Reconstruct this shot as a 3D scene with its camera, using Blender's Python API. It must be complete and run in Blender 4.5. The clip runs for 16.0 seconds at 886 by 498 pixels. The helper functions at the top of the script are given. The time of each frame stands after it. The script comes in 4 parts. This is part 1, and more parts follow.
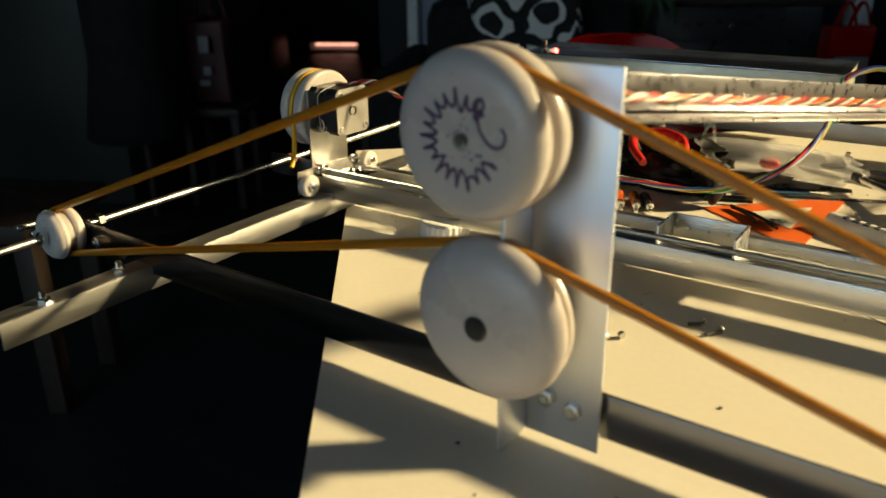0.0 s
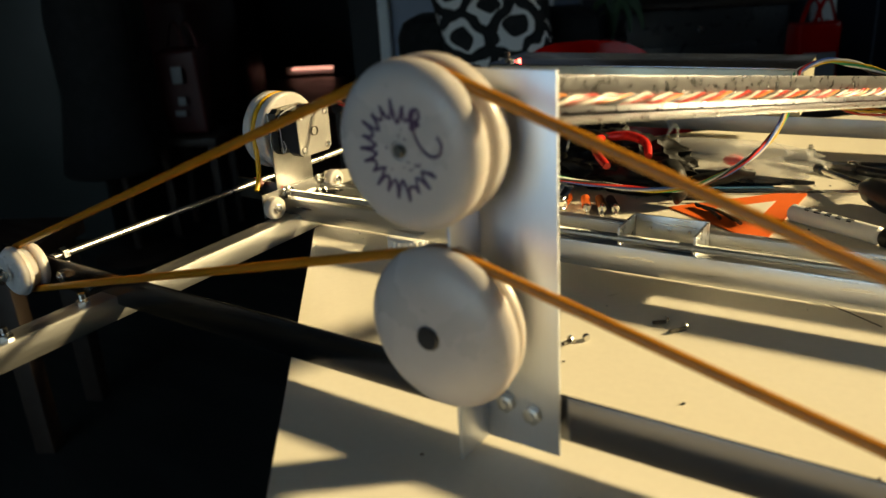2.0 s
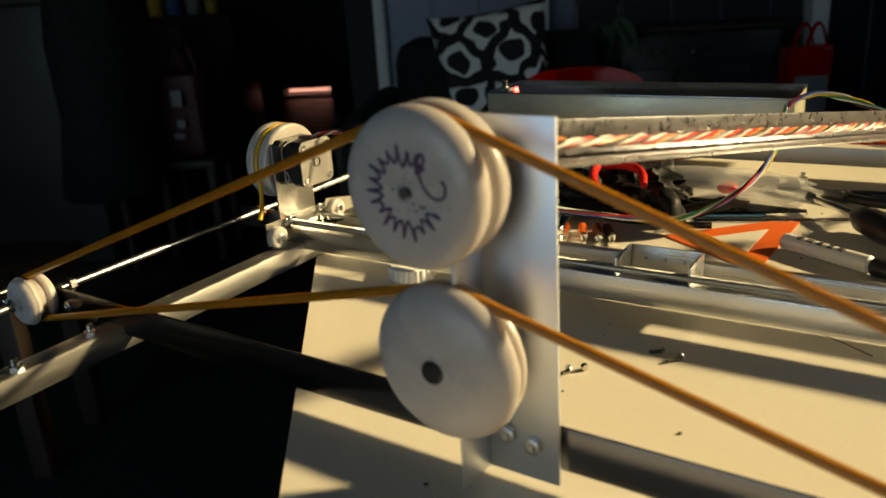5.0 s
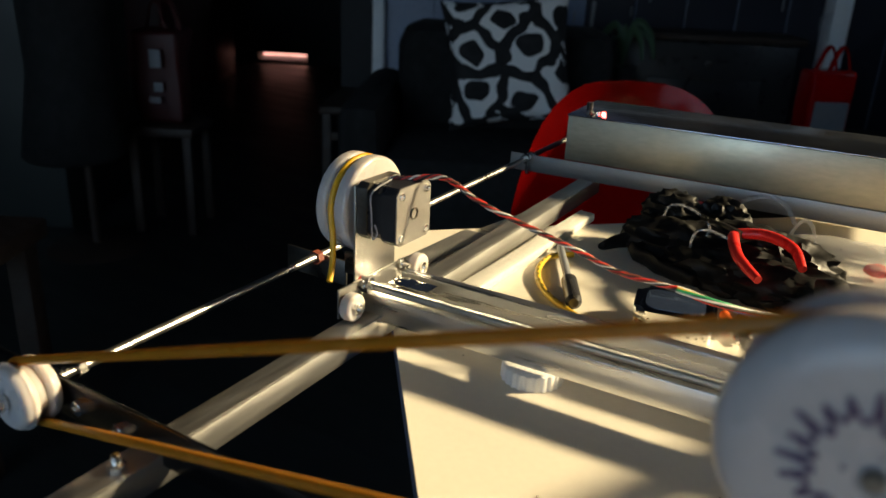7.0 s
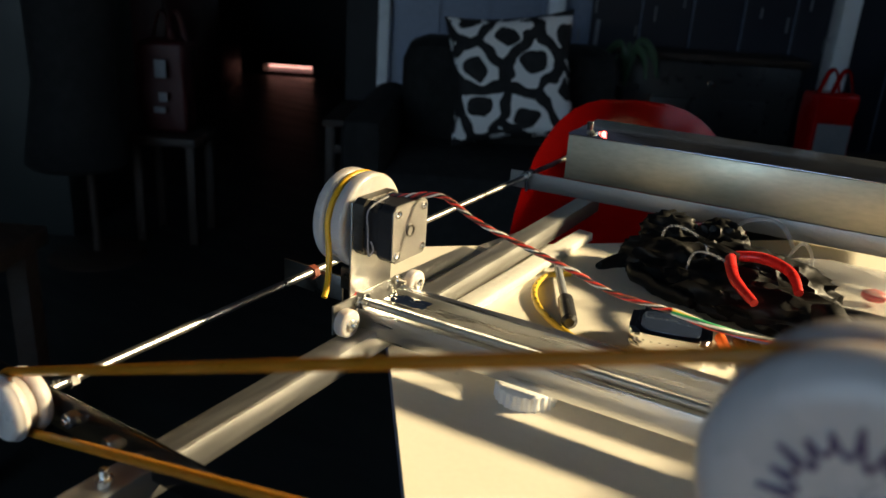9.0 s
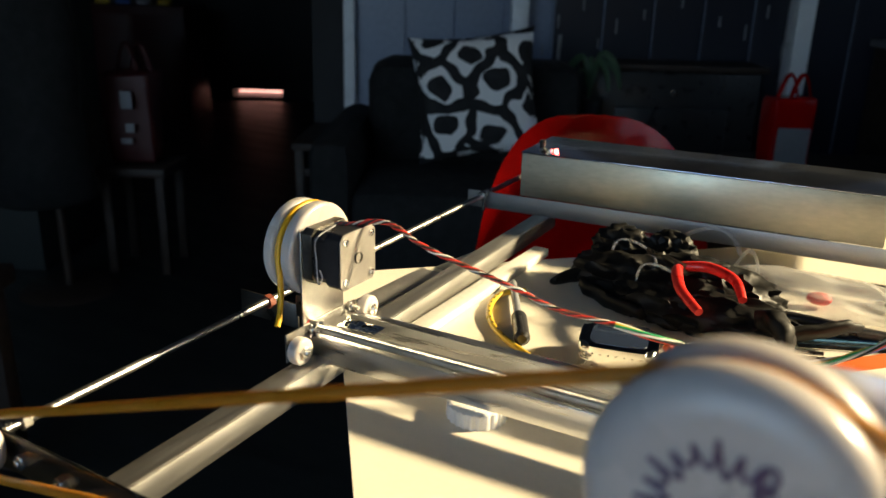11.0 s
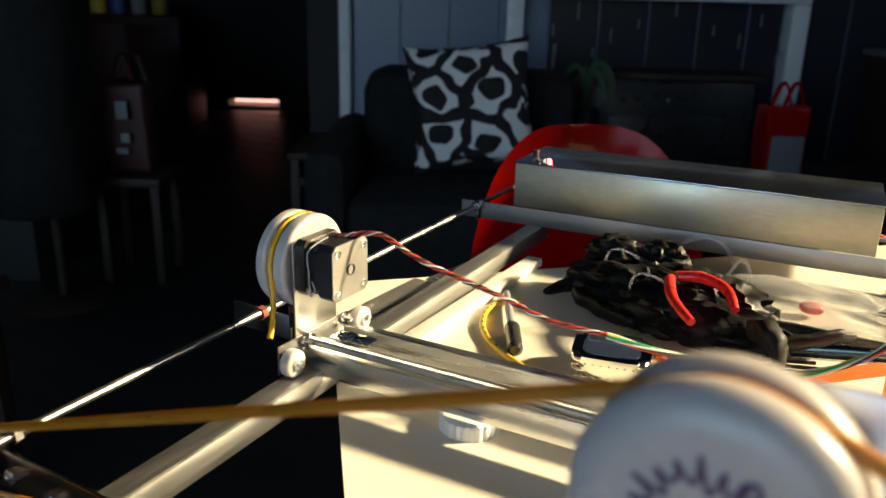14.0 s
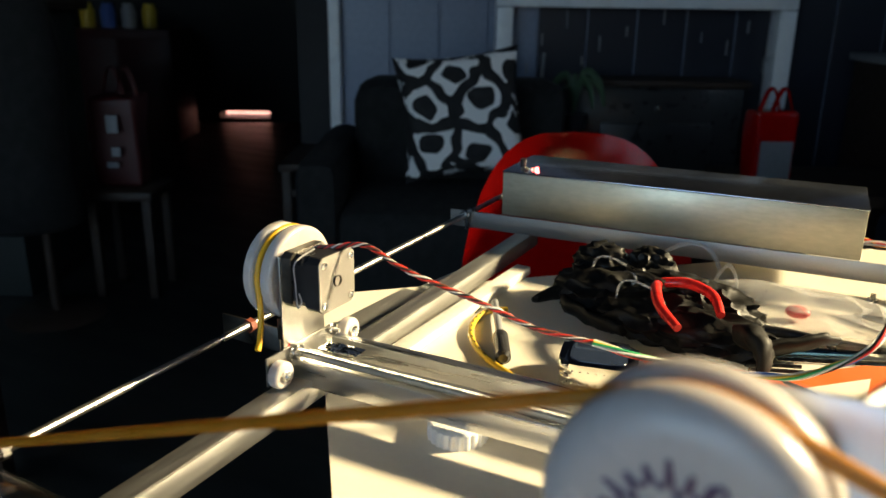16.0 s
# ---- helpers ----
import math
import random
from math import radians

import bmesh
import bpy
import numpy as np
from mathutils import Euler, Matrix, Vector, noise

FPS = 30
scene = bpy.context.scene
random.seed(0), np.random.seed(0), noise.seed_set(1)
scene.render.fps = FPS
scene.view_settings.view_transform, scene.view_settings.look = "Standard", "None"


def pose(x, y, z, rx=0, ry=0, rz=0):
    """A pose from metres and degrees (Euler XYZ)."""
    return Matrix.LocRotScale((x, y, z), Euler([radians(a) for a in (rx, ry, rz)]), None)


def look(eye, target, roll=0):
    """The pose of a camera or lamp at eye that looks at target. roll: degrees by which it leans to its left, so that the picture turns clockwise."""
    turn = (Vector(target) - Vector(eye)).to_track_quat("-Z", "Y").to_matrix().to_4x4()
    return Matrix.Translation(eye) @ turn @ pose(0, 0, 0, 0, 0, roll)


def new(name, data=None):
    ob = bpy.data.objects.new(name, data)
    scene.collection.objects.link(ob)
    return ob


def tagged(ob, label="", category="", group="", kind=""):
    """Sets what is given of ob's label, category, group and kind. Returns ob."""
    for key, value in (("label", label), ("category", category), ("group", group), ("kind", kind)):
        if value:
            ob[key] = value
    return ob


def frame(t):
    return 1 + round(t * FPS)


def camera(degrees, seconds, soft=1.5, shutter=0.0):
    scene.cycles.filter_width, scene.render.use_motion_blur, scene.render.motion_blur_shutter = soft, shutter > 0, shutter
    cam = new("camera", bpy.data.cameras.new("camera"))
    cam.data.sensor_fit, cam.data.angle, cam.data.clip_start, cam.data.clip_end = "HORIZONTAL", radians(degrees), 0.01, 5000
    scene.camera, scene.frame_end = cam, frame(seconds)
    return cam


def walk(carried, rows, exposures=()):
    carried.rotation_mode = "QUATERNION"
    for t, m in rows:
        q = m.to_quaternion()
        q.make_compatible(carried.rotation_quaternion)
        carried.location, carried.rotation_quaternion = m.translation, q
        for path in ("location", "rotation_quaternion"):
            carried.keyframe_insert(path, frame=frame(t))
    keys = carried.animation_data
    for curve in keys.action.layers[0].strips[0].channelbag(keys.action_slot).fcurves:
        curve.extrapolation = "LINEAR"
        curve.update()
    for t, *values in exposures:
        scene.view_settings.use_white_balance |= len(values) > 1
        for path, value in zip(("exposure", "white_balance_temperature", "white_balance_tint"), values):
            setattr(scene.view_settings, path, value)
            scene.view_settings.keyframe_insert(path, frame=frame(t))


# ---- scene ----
cam = camera(58.2, 16.0, shutter=0.5)
PATH = [
    (0, (0.228, 0.224, 1.002), (-0.878, 1.714, 0.258), -0.6),
    (0.5, (0.236, 0.227, 0.998), (-0.872, 1.724, 0.268), -2.6),
    (1, (0.24, 0.228, 1.0), (-0.877, 1.723, 0.281), -3.5),
    (1.5, (0.245, 0.23, 1.002), (-0.853, 1.747, 0.301), -3.4),
    (2, (0.245, 0.233, 0.999), (-0.847, 1.752, 0.293), -3.6),
    (2.5, (0.246, 0.232, 1.003), (-0.85, 1.752, 0.302), -3.8),
    (3, (0.246, 0.231, 1.004), (-0.847, 1.757, 0.311), -3.6),
    (3.2, (0.249, 0.232, 1.005), (-0.844, 1.756, 0.311), -3.9),
    (5.3, (0.248, 0.223, 1.016), (-0.845, 1.768, 0.371), -3.4),
    (5.5, (0.233, 0.224, 1.024), (-0.861, 1.776, 0.394), -3.3),
    (6, (0.143, 0.245, 1.056), (-0.881, 1.866, 0.488), -3.4),
    (6.5, (0.072, 0.276, 1.061), (-0.913, 1.921, 0.493), 3.0),
    (7, (0.03, 0.312, 1.03), (-0.948, 1.901, 0.311), 2.7),
    (7.5, (0.029, 0.316, 1.032), (-0.953, 1.91, 0.327), 4.0),
    (8, (0.032, 0.316, 1.035), (-0.968, 1.901, 0.336), 2.7),
    (8.5, (0.037, 0.316, 1.035), (-0.961, 1.906, 0.345), 3.1),
    (9, (0.033, 0.315, 1.033), (-0.957, 1.911, 0.346), 3.7),
    (9.5, (0.047, 0.313, 1.041), (-0.947, 1.912, 0.367), 2.7),
    (12, (0.06, 0.32, 1.045), (-0.889, 1.96, 0.406), 1.5),
    (12.5, (0.06, 0.319, 1.046), (-0.892, 1.959, 0.409), 1.6),
    (13, (0.06, 0.318, 1.048), (-0.894, 1.96, 0.419), 1.7),
    (13.5, (0.061, 0.319, 1.047), (-0.893, 1.961, 0.419), 1.6),
    (14, (0.062, 0.319, 1.047), (-0.891, 1.962, 0.42), 1.5),
    (14.5, (0.065, 0.32, 1.049), (-0.88, 1.97, 0.429), 1.5),
    (15, (0.068, 0.32, 1.048), (-0.876, 1.973, 0.437), 1.4),
    (15.5, (0.068, 0.32, 1.049), (-0.881, 1.97, 0.435), 1.2),
    (16, (0.069, 0.319, 1.049), (-0.875, 1.975, 0.444), 0.8),
]
walk(cam, [(t, look(eye, target, roll)) for t, eye, target, roll in PATH],
     [(0, 0.9, 7200, 0), (3, 0.9, 7200, 0), (5.4, 0.55, 7400, 2), (6.0, 0.25, 7000, 3), (6.5, 1.0, 6500, 6), (7.2, 1.22, 6400, 6), (9.5, 1.32, 6400, 6), (12, 1.68, 6400, 5), (16, 1.74, 6400, 4)])
cam.data.dof.use_dof, cam.data.dof.focus_distance, cam.data.dof.aperture_fstop = True, 0.68, 8.0

# ---- world, sun, large lights ----
U, N, C = Vector((0.872, 0.490, 0)), Vector((-0.490, 0.872, 0)), Vector((0, 0.8, 0))
SUN_UP, SUN_SWING = 24.0, -10.4


def room(u, v, z):
    """A place in the room's own axes: u towards the sunny window, v towards the panelled wall."""
    return C + u * U + v * N + Vector((0, 0, z))


ROOM = Matrix(((U.x, N.x, 0, C.x), (U.y, N.y, 0, C.y), (0, 0, 1, 0), (0, 0, 0, 1)))
world = bpy.data.worlds.new("sky")
world.use_nodes = True
scene.world = world
sky = world.node_tree.nodes.new("ShaderNodeTexSky")
sky.sky_type, sky.sun_disc, sky.sun_elevation = "NISHITA", False, radians(SUN_UP)
azimuth = math.atan2(U.x, U.y) + radians(SUN_SWING)
sky.sun_rotation = azimuth
back = world.node_tree.nodes["Background"]
back.inputs["Strength"].default_value = 0.1
world.node_tree.links.new(sky.outputs[0], back.inputs[0])
sun = new("sun", bpy.data.lights.new("sun", "SUN"))
sun.data.energy, sun.data.angle, sun.data.color = 4.6, radians(4.0), (1.0, 0.77, 0.45)
way = Vector((math.sin(azimuth), math.cos(azimuth), math.tan(radians(SUN_UP))))
sun.matrix_world = look(way * 5, (0, 0, 0))
skylight = new("window_light", bpy.data.lights.new("window_light", "AREA"))
skylight.data.shape, skylight.data.size, skylight.data.size_y = "RECTANGLE", 2.3, 1.9
skylight.data.energy, skylight.data.color = 8.0, (0.46, 0.67, 1.0)
skylight.matrix_world = look(room(-1.75, -2.6, 1.3), room(-0.1, 0.6, 1.0))


# ---- materials ----
def material(name, colour, rough=0.5, metal=0.0, vary=0.12, size=30.0, bump=0.1, stretch=(1, 1, 1), fine=6.0, rough_vary=0.12, sub=0.0, random_tint=0.0):
    """A procedural surface: colour with blotches and grain, uneven gloss and fine relief."""
    m = bpy.data.materials.new(name)
    m.use_nodes = True
    nt = m.node_tree
    b = nt.nodes["Principled BSDF"]
    tex = nt.nodes.new("ShaderNodeTexCoord")
    mapping = nt.nodes.new("ShaderNodeMapping")
    mapping.inputs["Scale"].default_value = stretch
    nt.links.new(tex.outputs["Object"], mapping.inputs[0])
    big, grain = nt.nodes.new("ShaderNodeTexNoise"), nt.nodes.new("ShaderNodeTexNoise")
    for n, s in ((big, size), (grain, size * fine)):
        n.inputs["Scale"].default_value, n.inputs["Detail"].default_value = s, 5.0
        nt.links.new(mapping.outputs[0], n.inputs["Vector"])
    mix = nt.nodes.new("ShaderNodeMath")
    mix.operation = "ADD"
    nt.links.new(big.outputs["Fac"], mix.inputs[0])
    nt.links.new(grain.outputs["Fac"], mix.inputs[1])
    ramp = nt.nodes.new("ShaderNodeMapRange")
    ramp.inputs["From Min"].default_value, ramp.inputs["From Max"].default_value = 0.6, 1.4
    ramp.inputs["To Min"].default_value, ramp.inputs["To Max"].default_value = 1 - vary, 1 + vary
    nt.links.new(mix.outputs[0], ramp.inputs["Value"])
    tint = nt.nodes.new("ShaderNodeVectorMath")
    tint.operation = "SCALE"
    tint.inputs[0].default_value = colour
    nt.links.new(ramp.outputs[0], tint.inputs["Scale"])
    nt.links.new(tint.outputs[0], b.inputs["Base Color"])
    gloss = nt.nodes.new("ShaderNodeMapRange")
    gloss.inputs["From Min"].default_value, gloss.inputs["From Max"].default_value = 0.3, 0.7
    gloss.inputs["To Min"].default_value, gloss.inputs["To Max"].default_value = max(0.03, rough - rough_vary), min(1, rough + rough_vary)
    nt.links.new(big.outputs["Fac"], gloss.inputs["Value"])
    nt.links.new(gloss.outputs[0], b.inputs["Roughness"])
    b.inputs["Metallic"].default_value = metal
    if sub:
        b.inputs["Subsurface Radius"].default_value = (1.0, 0.85, 0.68)
        b.inputs["Subsurface Weight"].default_value, b.inputs["Subsurface Scale"].default_value = sub, 0.010
    if bump:
        relief = nt.nodes.new("ShaderNodeBump")
        relief.inputs["Strength"].default_value, relief.inputs["Distance"].default_value = bump, 0.0004
        nt.links.new(grain.outputs["Fac"], relief.inputs["Height"])
        nt.links.new(relief.outputs[0], b.inputs["Normal"])
    return m


def glass(name, colour=(1, 1, 1), rough=0.02, ior=1.2, alpha=1.0):
    m = bpy.data.materials.new(name)
    m.use_nodes = True
    b = m.node_tree.nodes["Principled BSDF"]
    b.inputs["Base Color"].default_value = (*colour, 1)
    b.inputs["Transmission Weight"].default_value, b.inputs["Roughness"].default_value, b.inputs["IOR"].default_value = 1.0, rough, ior
    b.inputs["Alpha"].default_value = alpha
    return m


def glow(name, colour, strength):
    m = bpy.data.materials.new(name)
    m.use_nodes = True
    b = m.node_tree.nodes["Principled BSDF"]
    b.inputs["Base Color"].default_value = (*colour, 1)
    b.inputs["Emission Color"].default_value, b.inputs["Emission Strength"].default_value = (*colour, 1), strength
    return m


ALU_X = material("brushed_aluminium_lengthwise", (0.70, 0.71, 0.72), 0.32, 1.0, 0.08, 12, 0.08, (1, 16, 16), 10, rough_vary=0.10)
ALU_Y = material("dull_aluminium_angle", (0.47, 0.47, 0.46), 0.45, 1.0, 0.04, 14, 0.06, (14, 1, 14), 10, rough_vary=0.05)
# Blue sky light on the post is put into its base colour.
ALU_Z = material("brushed_upright_sky_tint", (0.66, 0.70, 0.77), 0.46, 1.0, 0.05, 14, 0.06, (14, 14, 1), 10, rough_vary=0.05)
PLATE = material("satin_aluminium_plate", (0.36, 0.355, 0.34), 0.40, 0.95, 0.08, 40, 0.08, rough_vary=0.06)
ARM_ALU = material("smooth_aluminium_angle", (0.42, 0.42, 0.44), 0.30, 1.0, 0.05, 14, 0.05, (1, 14, 14), 10, rough_vary=0.05)
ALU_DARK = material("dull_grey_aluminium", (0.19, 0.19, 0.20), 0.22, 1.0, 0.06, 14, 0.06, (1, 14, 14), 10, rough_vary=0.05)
SATIN = material("satin_cast_aluminium", (0.40, 0.39, 0.37), 0.46, 0.95, 0.05, 60, 0.08, rough_vary=0.04)
BOX_ALU = material("dull_aluminium_sheet", (0.50, 0.475, 0.37), 0.48, 1.0, 0.16, 9, 0.15, (1, 1, 3), 9)
# Blue reflection of the navy wall is put into this metal's colour.
LID_ALU = material("smooth_sheet_blue_reflection", (0.55, 0.62, 0.75), 0.22, 1.0, 0.05, 9, 0.05, (1, 1, 3), 9, rough_vary=0.04)
STEEL = material("bright_zinc_steel", (0.78, 0.78, 0.76), 0.22, 1.0, 0.08, 60, 0.1)
THREAD = material("greyed_threaded_steel", (0.46, 0.47, 0.46), 0.45, 1.0, 0.12, 60, 0.1)
ROD = material("drawn_steel_rod", (0.60, 0.59, 0.57), 0.34, 1.0, 0.06, 40, 0.02)
CHROME = material("polished_chrome_tin", (0.85, 0.84, 0.80), 0.08, 1.0, 0.05, 30, 0.05, rough_vary=0.04)
NYLON = material("white_nylon", (0.56, 0.53, 0.515), 0.30, 0.0, 0.05, 25, 0.06, sub=0.8)
HDPE = material("greyish_translucent_nylon", (0.46, 0.435, 0.43), 0.30, 0.0, 0.05, 25, 0.06, sub=0.45)
PLASTIC_W = material("white_plastic", (0.80, 0.80, 0.78), 0.35, 0.0, 0.04, 25, 0.05)
TABLE = material("cream_laminate", (0.78, 0.735, 0.63), 0.38, 0.0, 0.04, 5, 0.04, fine=40)
TABLE_EDGE = material("blue_grey_edging", (0.10, 0.13, 0.22), 0.4, 0.0, 0.1, 20)
CORD = material("amber_rubber_cord", (0.36, 0.145, 0.008), 0.38, 0.0, 0.15, 40, 0.1, sub=0.2)
CORD_Y = material("yellow_rubber_cord", (0.75, 0.42, 0.02), 0.38, 0.0, 0.10, 40, 0.1)
TUBE_Y = material("yellow_printed_tube", (0.72, 0.48, 0.04), 0.35, 0.0, 0.12, 90, 0.05)
BLACK = material("black_plastic", (0.02, 0.02, 0.022), 0.35, 0.0, 0.2, 30)
GLOVE = material("black_nitrile", (0.006, 0.006, 0.0058), 0.50, 0.0, 0.2, 60, 0.3)
GLOVE.node_tree.nodes["Principled BSDF"].inputs["Specular IOR Level"].default_value = 0.22
INK = material("violet_black_ink", (0.07, 0.04, 0.10), 0.5, 0.0, 0.2, 60)
RED = material("red_handle_plastic", (0.62, 0.025, 0.02), 0.32, 0.0, 0.08, 40)
CHAIR_RED = material("red_shell_plastic", (0.40, 0.004, 0.004), 0.16, 0.0, 0.05, 8, 0.03)
CHAIR_RED.node_tree.nodes["Principled BSDF"].inputs["Specular IOR Level"].default_value = 0.25
ORANGE = material("orange_card", (0.78, 0.13, 0.015), 0.55, 0.0, 0.06, 20)
PAPER = material("off_white_card", (0.72, 0.69, 0.60), 0.7, 0.0, 0.05, 30)
TAPE = material("white_painted_batten", (0.72, 0.70, 0.64), 0.6, 0.0, 0.10, 40, 0.4)
BROWN = material("brown_wood_handle", (0.28, 0.10, 0.025), 0.4, 0.0, 0.2, 20, 0.1, (1, 6, 6))
DARK_STEEL = material("oiled_tool_steel", (0.20, 0.19, 0.17), 0.35, 1.0, 0.2, 50)
BLUE = material("blue_steel_blade", (0.08, 0.22, 0.42), 0.35, 0.4, 0.1, 40)
WIRES = {n: material(n + "_wire_insulation", c, 0.4, 0.0, 0.08, 60) for n, c in {
    "red": (0.65, 0.03, 0.02), "black": (0.02, 0.02, 0.02), "white": (0.78, 0.75, 0.68), "green": (0.03, 0.38, 0.14), "yellow": (0.75, 0.52, 0.05),
    "blue": (0.08, 0.16, 0.5), "orange": (0.75, 0.25, 0.04), "brown": (0.18, 0.05, 0.03), "grey": (0.4, 0.4, 0.42)}.items()}
CLEAR = glass("clear_plastic", (0.93, 0.94, 0.94), 0.08, 1.12, 0.34)
BAG = glass("thin_clear_bag", (0.95, 0.95, 0.93), 0.16, 1.05, 0.36)
LENS = glass("clear_lens", (0.95, 0.95, 0.95), 0.04, 1.1, 0.14)
for m in (CLEAR, BAG):
    m.node_tree.nodes["Principled BSDF"].inputs["Transmission Weight"].default_value = 0.45
LED = glow("red_led", (1.0, 0.05, 0.04), 14.0)
# Two copies of one boarding: skylight is put into the brighter navy's colour.
NAVY = material("navy_boards_skylit", (0.19, 0.235, 0.34), 0.40, 0.0, 0.15, 3, 0.1, fine=20)
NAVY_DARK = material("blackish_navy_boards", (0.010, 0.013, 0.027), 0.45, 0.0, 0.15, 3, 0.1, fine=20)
GLOSS_W = material("white_gloss_trim", (0.84, 0.87, 0.90), 0.3, 0.0, 0.05, 8, 0.05)
FLOOR = material("dark_floor_boards", (0.020, 0.022, 0.021), 0.45, 0.0, 0.3, 2, 0.1, (1, 6, 1))
WALL = material("dark_wall_paint", (0.032, 0.033, 0.036), 0.8, 0.0, 0.1, 3)
CEIL = material("pale_ceiling", (0.22, 0.22, 0.23), 0.9, 0.0, 0.1, 3)
WOOD = material("dark_stained_wood", (0.034, 0.020, 0.013), 0.6, 0.0, 0.25, 6, 0.2, (1, 8, 8))
DARK_CLOTH = material("charcoal_upholstery", (0.007, 0.0075, 0.008), 0.9, 0.0, 0.3, 30, 0.3)
NAVY_CLOTH = material("navy_upholstery", (0.012, 0.016, 0.03), 0.85, 0.0, 0.3, 30, 0.3)
# Shade put into the colour: a red taken almost to black.
SHADED_RED = material("shaded_red", (0.045, 0.003, 0.003), 0.5, 0.0, 0.2, 10, 0.3)
CABINET_G = material("grey_green_cabinet", (0.025, 0.03, 0.028), 0.5, 0.0, 0.1, 4)
LEAF = material("houseplant_leaf", (0.05, 0.10, 0.05), 0.5, 0.0, 0.2, 20)
SCREEN = material("dull_pewter", (0.22, 0.23, 0.25), 0.5, 0.0, 0.1, 10)
# Emission stands in for sunlight on a distant red strip.
STRIP_GLOW = glow("glowing_sunlit_strip", (1.0, 0.42, 0.34), 1.1)


def cushion_cloth():
    """White cloth with a bold black print of winding bands and rings."""
    m = material("black_and_white_print", (0.72, 0.72, 0.70), 0.85, 0.0, 0.05, 30, 0.3)
    nt = m.node_tree
    b = nt.nodes["Principled BSDF"]
    tex = nt.nodes.new("ShaderNodeTexCoord")
    cells = nt.nodes.new("ShaderNodeTexVoronoi")
    cells.feature, cells.inputs["Scale"].default_value = "DISTANCE_TO_EDGE", 8.0
    rings = nt.nodes.new("ShaderNodeTexVoronoi")
    rings.inputs["Scale"].default_value = 8.0
    cells.voronoi_dimensions = rings.voronoi_dimensions = "2D"
    cells.inputs["Randomness"].default_value = rings.inputs["Randomness"].default_value = 0.8
    wobble = nt.nodes.new("ShaderNodeTexNoise")
    wobble.inputs["Scale"].default_value = 7.0
    wobble.inputs["Detail"].default_value = 0.0
    add = nt.nodes.new("ShaderNodeVectorMath")
    add.operation = "MULTIPLY_ADD"
    add.inputs[1].default_value = (0.045, 0.045, 0.0)
    nt.links.new(wobble.outputs["Color"], add.inputs[0])
    nt.links.new(tex.outputs["Object"], add.inputs[2])
    for n in (cells, rings):
        nt.links.new(add.outputs[0], n.inputs["Vector"])
    edge = nt.nodes.new("ShaderNodeMath")
    edge.operation, edge.inputs[1].default_value = "GREATER_THAN", 0.13
    nt.links.new(cells.outputs["Distance"], edge.inputs[0])
    core = nt.nodes.new("ShaderNodeMath")
    core.operation, core.inputs[1].default_value = "GREATER_THAN", 0.27
    nt.links.new(rings.outputs["Distance"], core.inputs[0])
    both = nt.nodes.new("ShaderNodeMath")
    both.operation = "MULTIPLY"
    nt.links.new(edge.outputs[0], both.inputs[0])
    nt.links.new(core.outputs[0], both.inputs[1])
    mix = nt.nodes.new("ShaderNodeMix")
    mix.data_type = "RGBA"
    mix.inputs["A"].default_value, mix.inputs["B"].default_value = (0.012, 0.012, 0.013, 1), (0.82, 0.82, 0.81, 1)
    nt.links.new(both.outputs[0], mix.inputs["Factor"])
    nt.links.new(mix.outputs["Result"], b.inputs["Base Color"])
    return m


# ---- mesh helpers ----
def thing(name, base, label, category, group="", kind=""):
    e = new(name)
    e.empty_display_size = 0.02
    e.location = base
    return tagged(e, label, category, group, kind)


def base_of(ob):
    while ob.parent:
        ob = ob.parent
    return ob.location.copy()


def finish(name, bm, mat, smooth=40):
    bmesh.ops.recalc_face_normals(bm, faces=bm.faces)
    me = bpy.data.meshes.new(name)
    bm.to_mesh(me)
    bm.free()
    me.materials.append(mat)
    if smooth:
        me.shade_smooth()
        me.set_sharp_from_angle(angle=radians(smooth))
    return me


def part(name, bm, mat, parent, label="", smooth=40):
    """Links a bmesh, drawn in world metres, as one part of a thing."""
    bm.transform(Matrix.Translation(-base_of(parent)))
    ob = new(name, finish(name, bm, mat, smooth))
    ob.parent = parent
    return tagged(ob, label)


def solo(name, bm, mat, label, category, base=None, group="", kind="", smooth=40):
    """A thing of one mesh, with its origin at its base."""
    if base is None:
        vs = [v.co for v in bm.verts]
        base = Vector((sum(v.x for v in vs) / len(vs), sum(v.y for v in vs) / len(vs), min(v.z for v in vs)))
    bm.transform(Matrix.Translation(-Vector(base)))
    ob = new(name, finish(name, bm, mat, smooth))
    ob.location = base
    return tagged(ob, label, category, group, kind)


def block(bm, lo, hi, bevel=0.0, m=None, seg=2):
    """A box from corner to corner, with its edges eased."""
    lo, hi = Vector(lo), Vector(hi)
    r = bmesh.ops.create_cube(bm, size=1)
    vs = r["verts"]
    for v in vs:
        v.co = Vector([lo[i] + (v.co[i] + 0.5) * (hi[i] - lo[i]) for i in range(3)])
    if bevel:
        es = list({e for v in vs for e in v.link_edges})
        vs = bmesh.ops.bevel(bm, geom=es, offset=bevel, segments=seg, affect="EDGES", profile=0.5)["verts"] + [v for v in vs if v.is_valid]
    if m is not None:
        bmesh.ops.transform(bm, matrix=m, verts=list({v for v in vs if v.is_valid}))
    return bm


def boxm(lo, hi, bevel=0.0, m=None):
    return block(bmesh.new(), lo, hi, bevel, m)


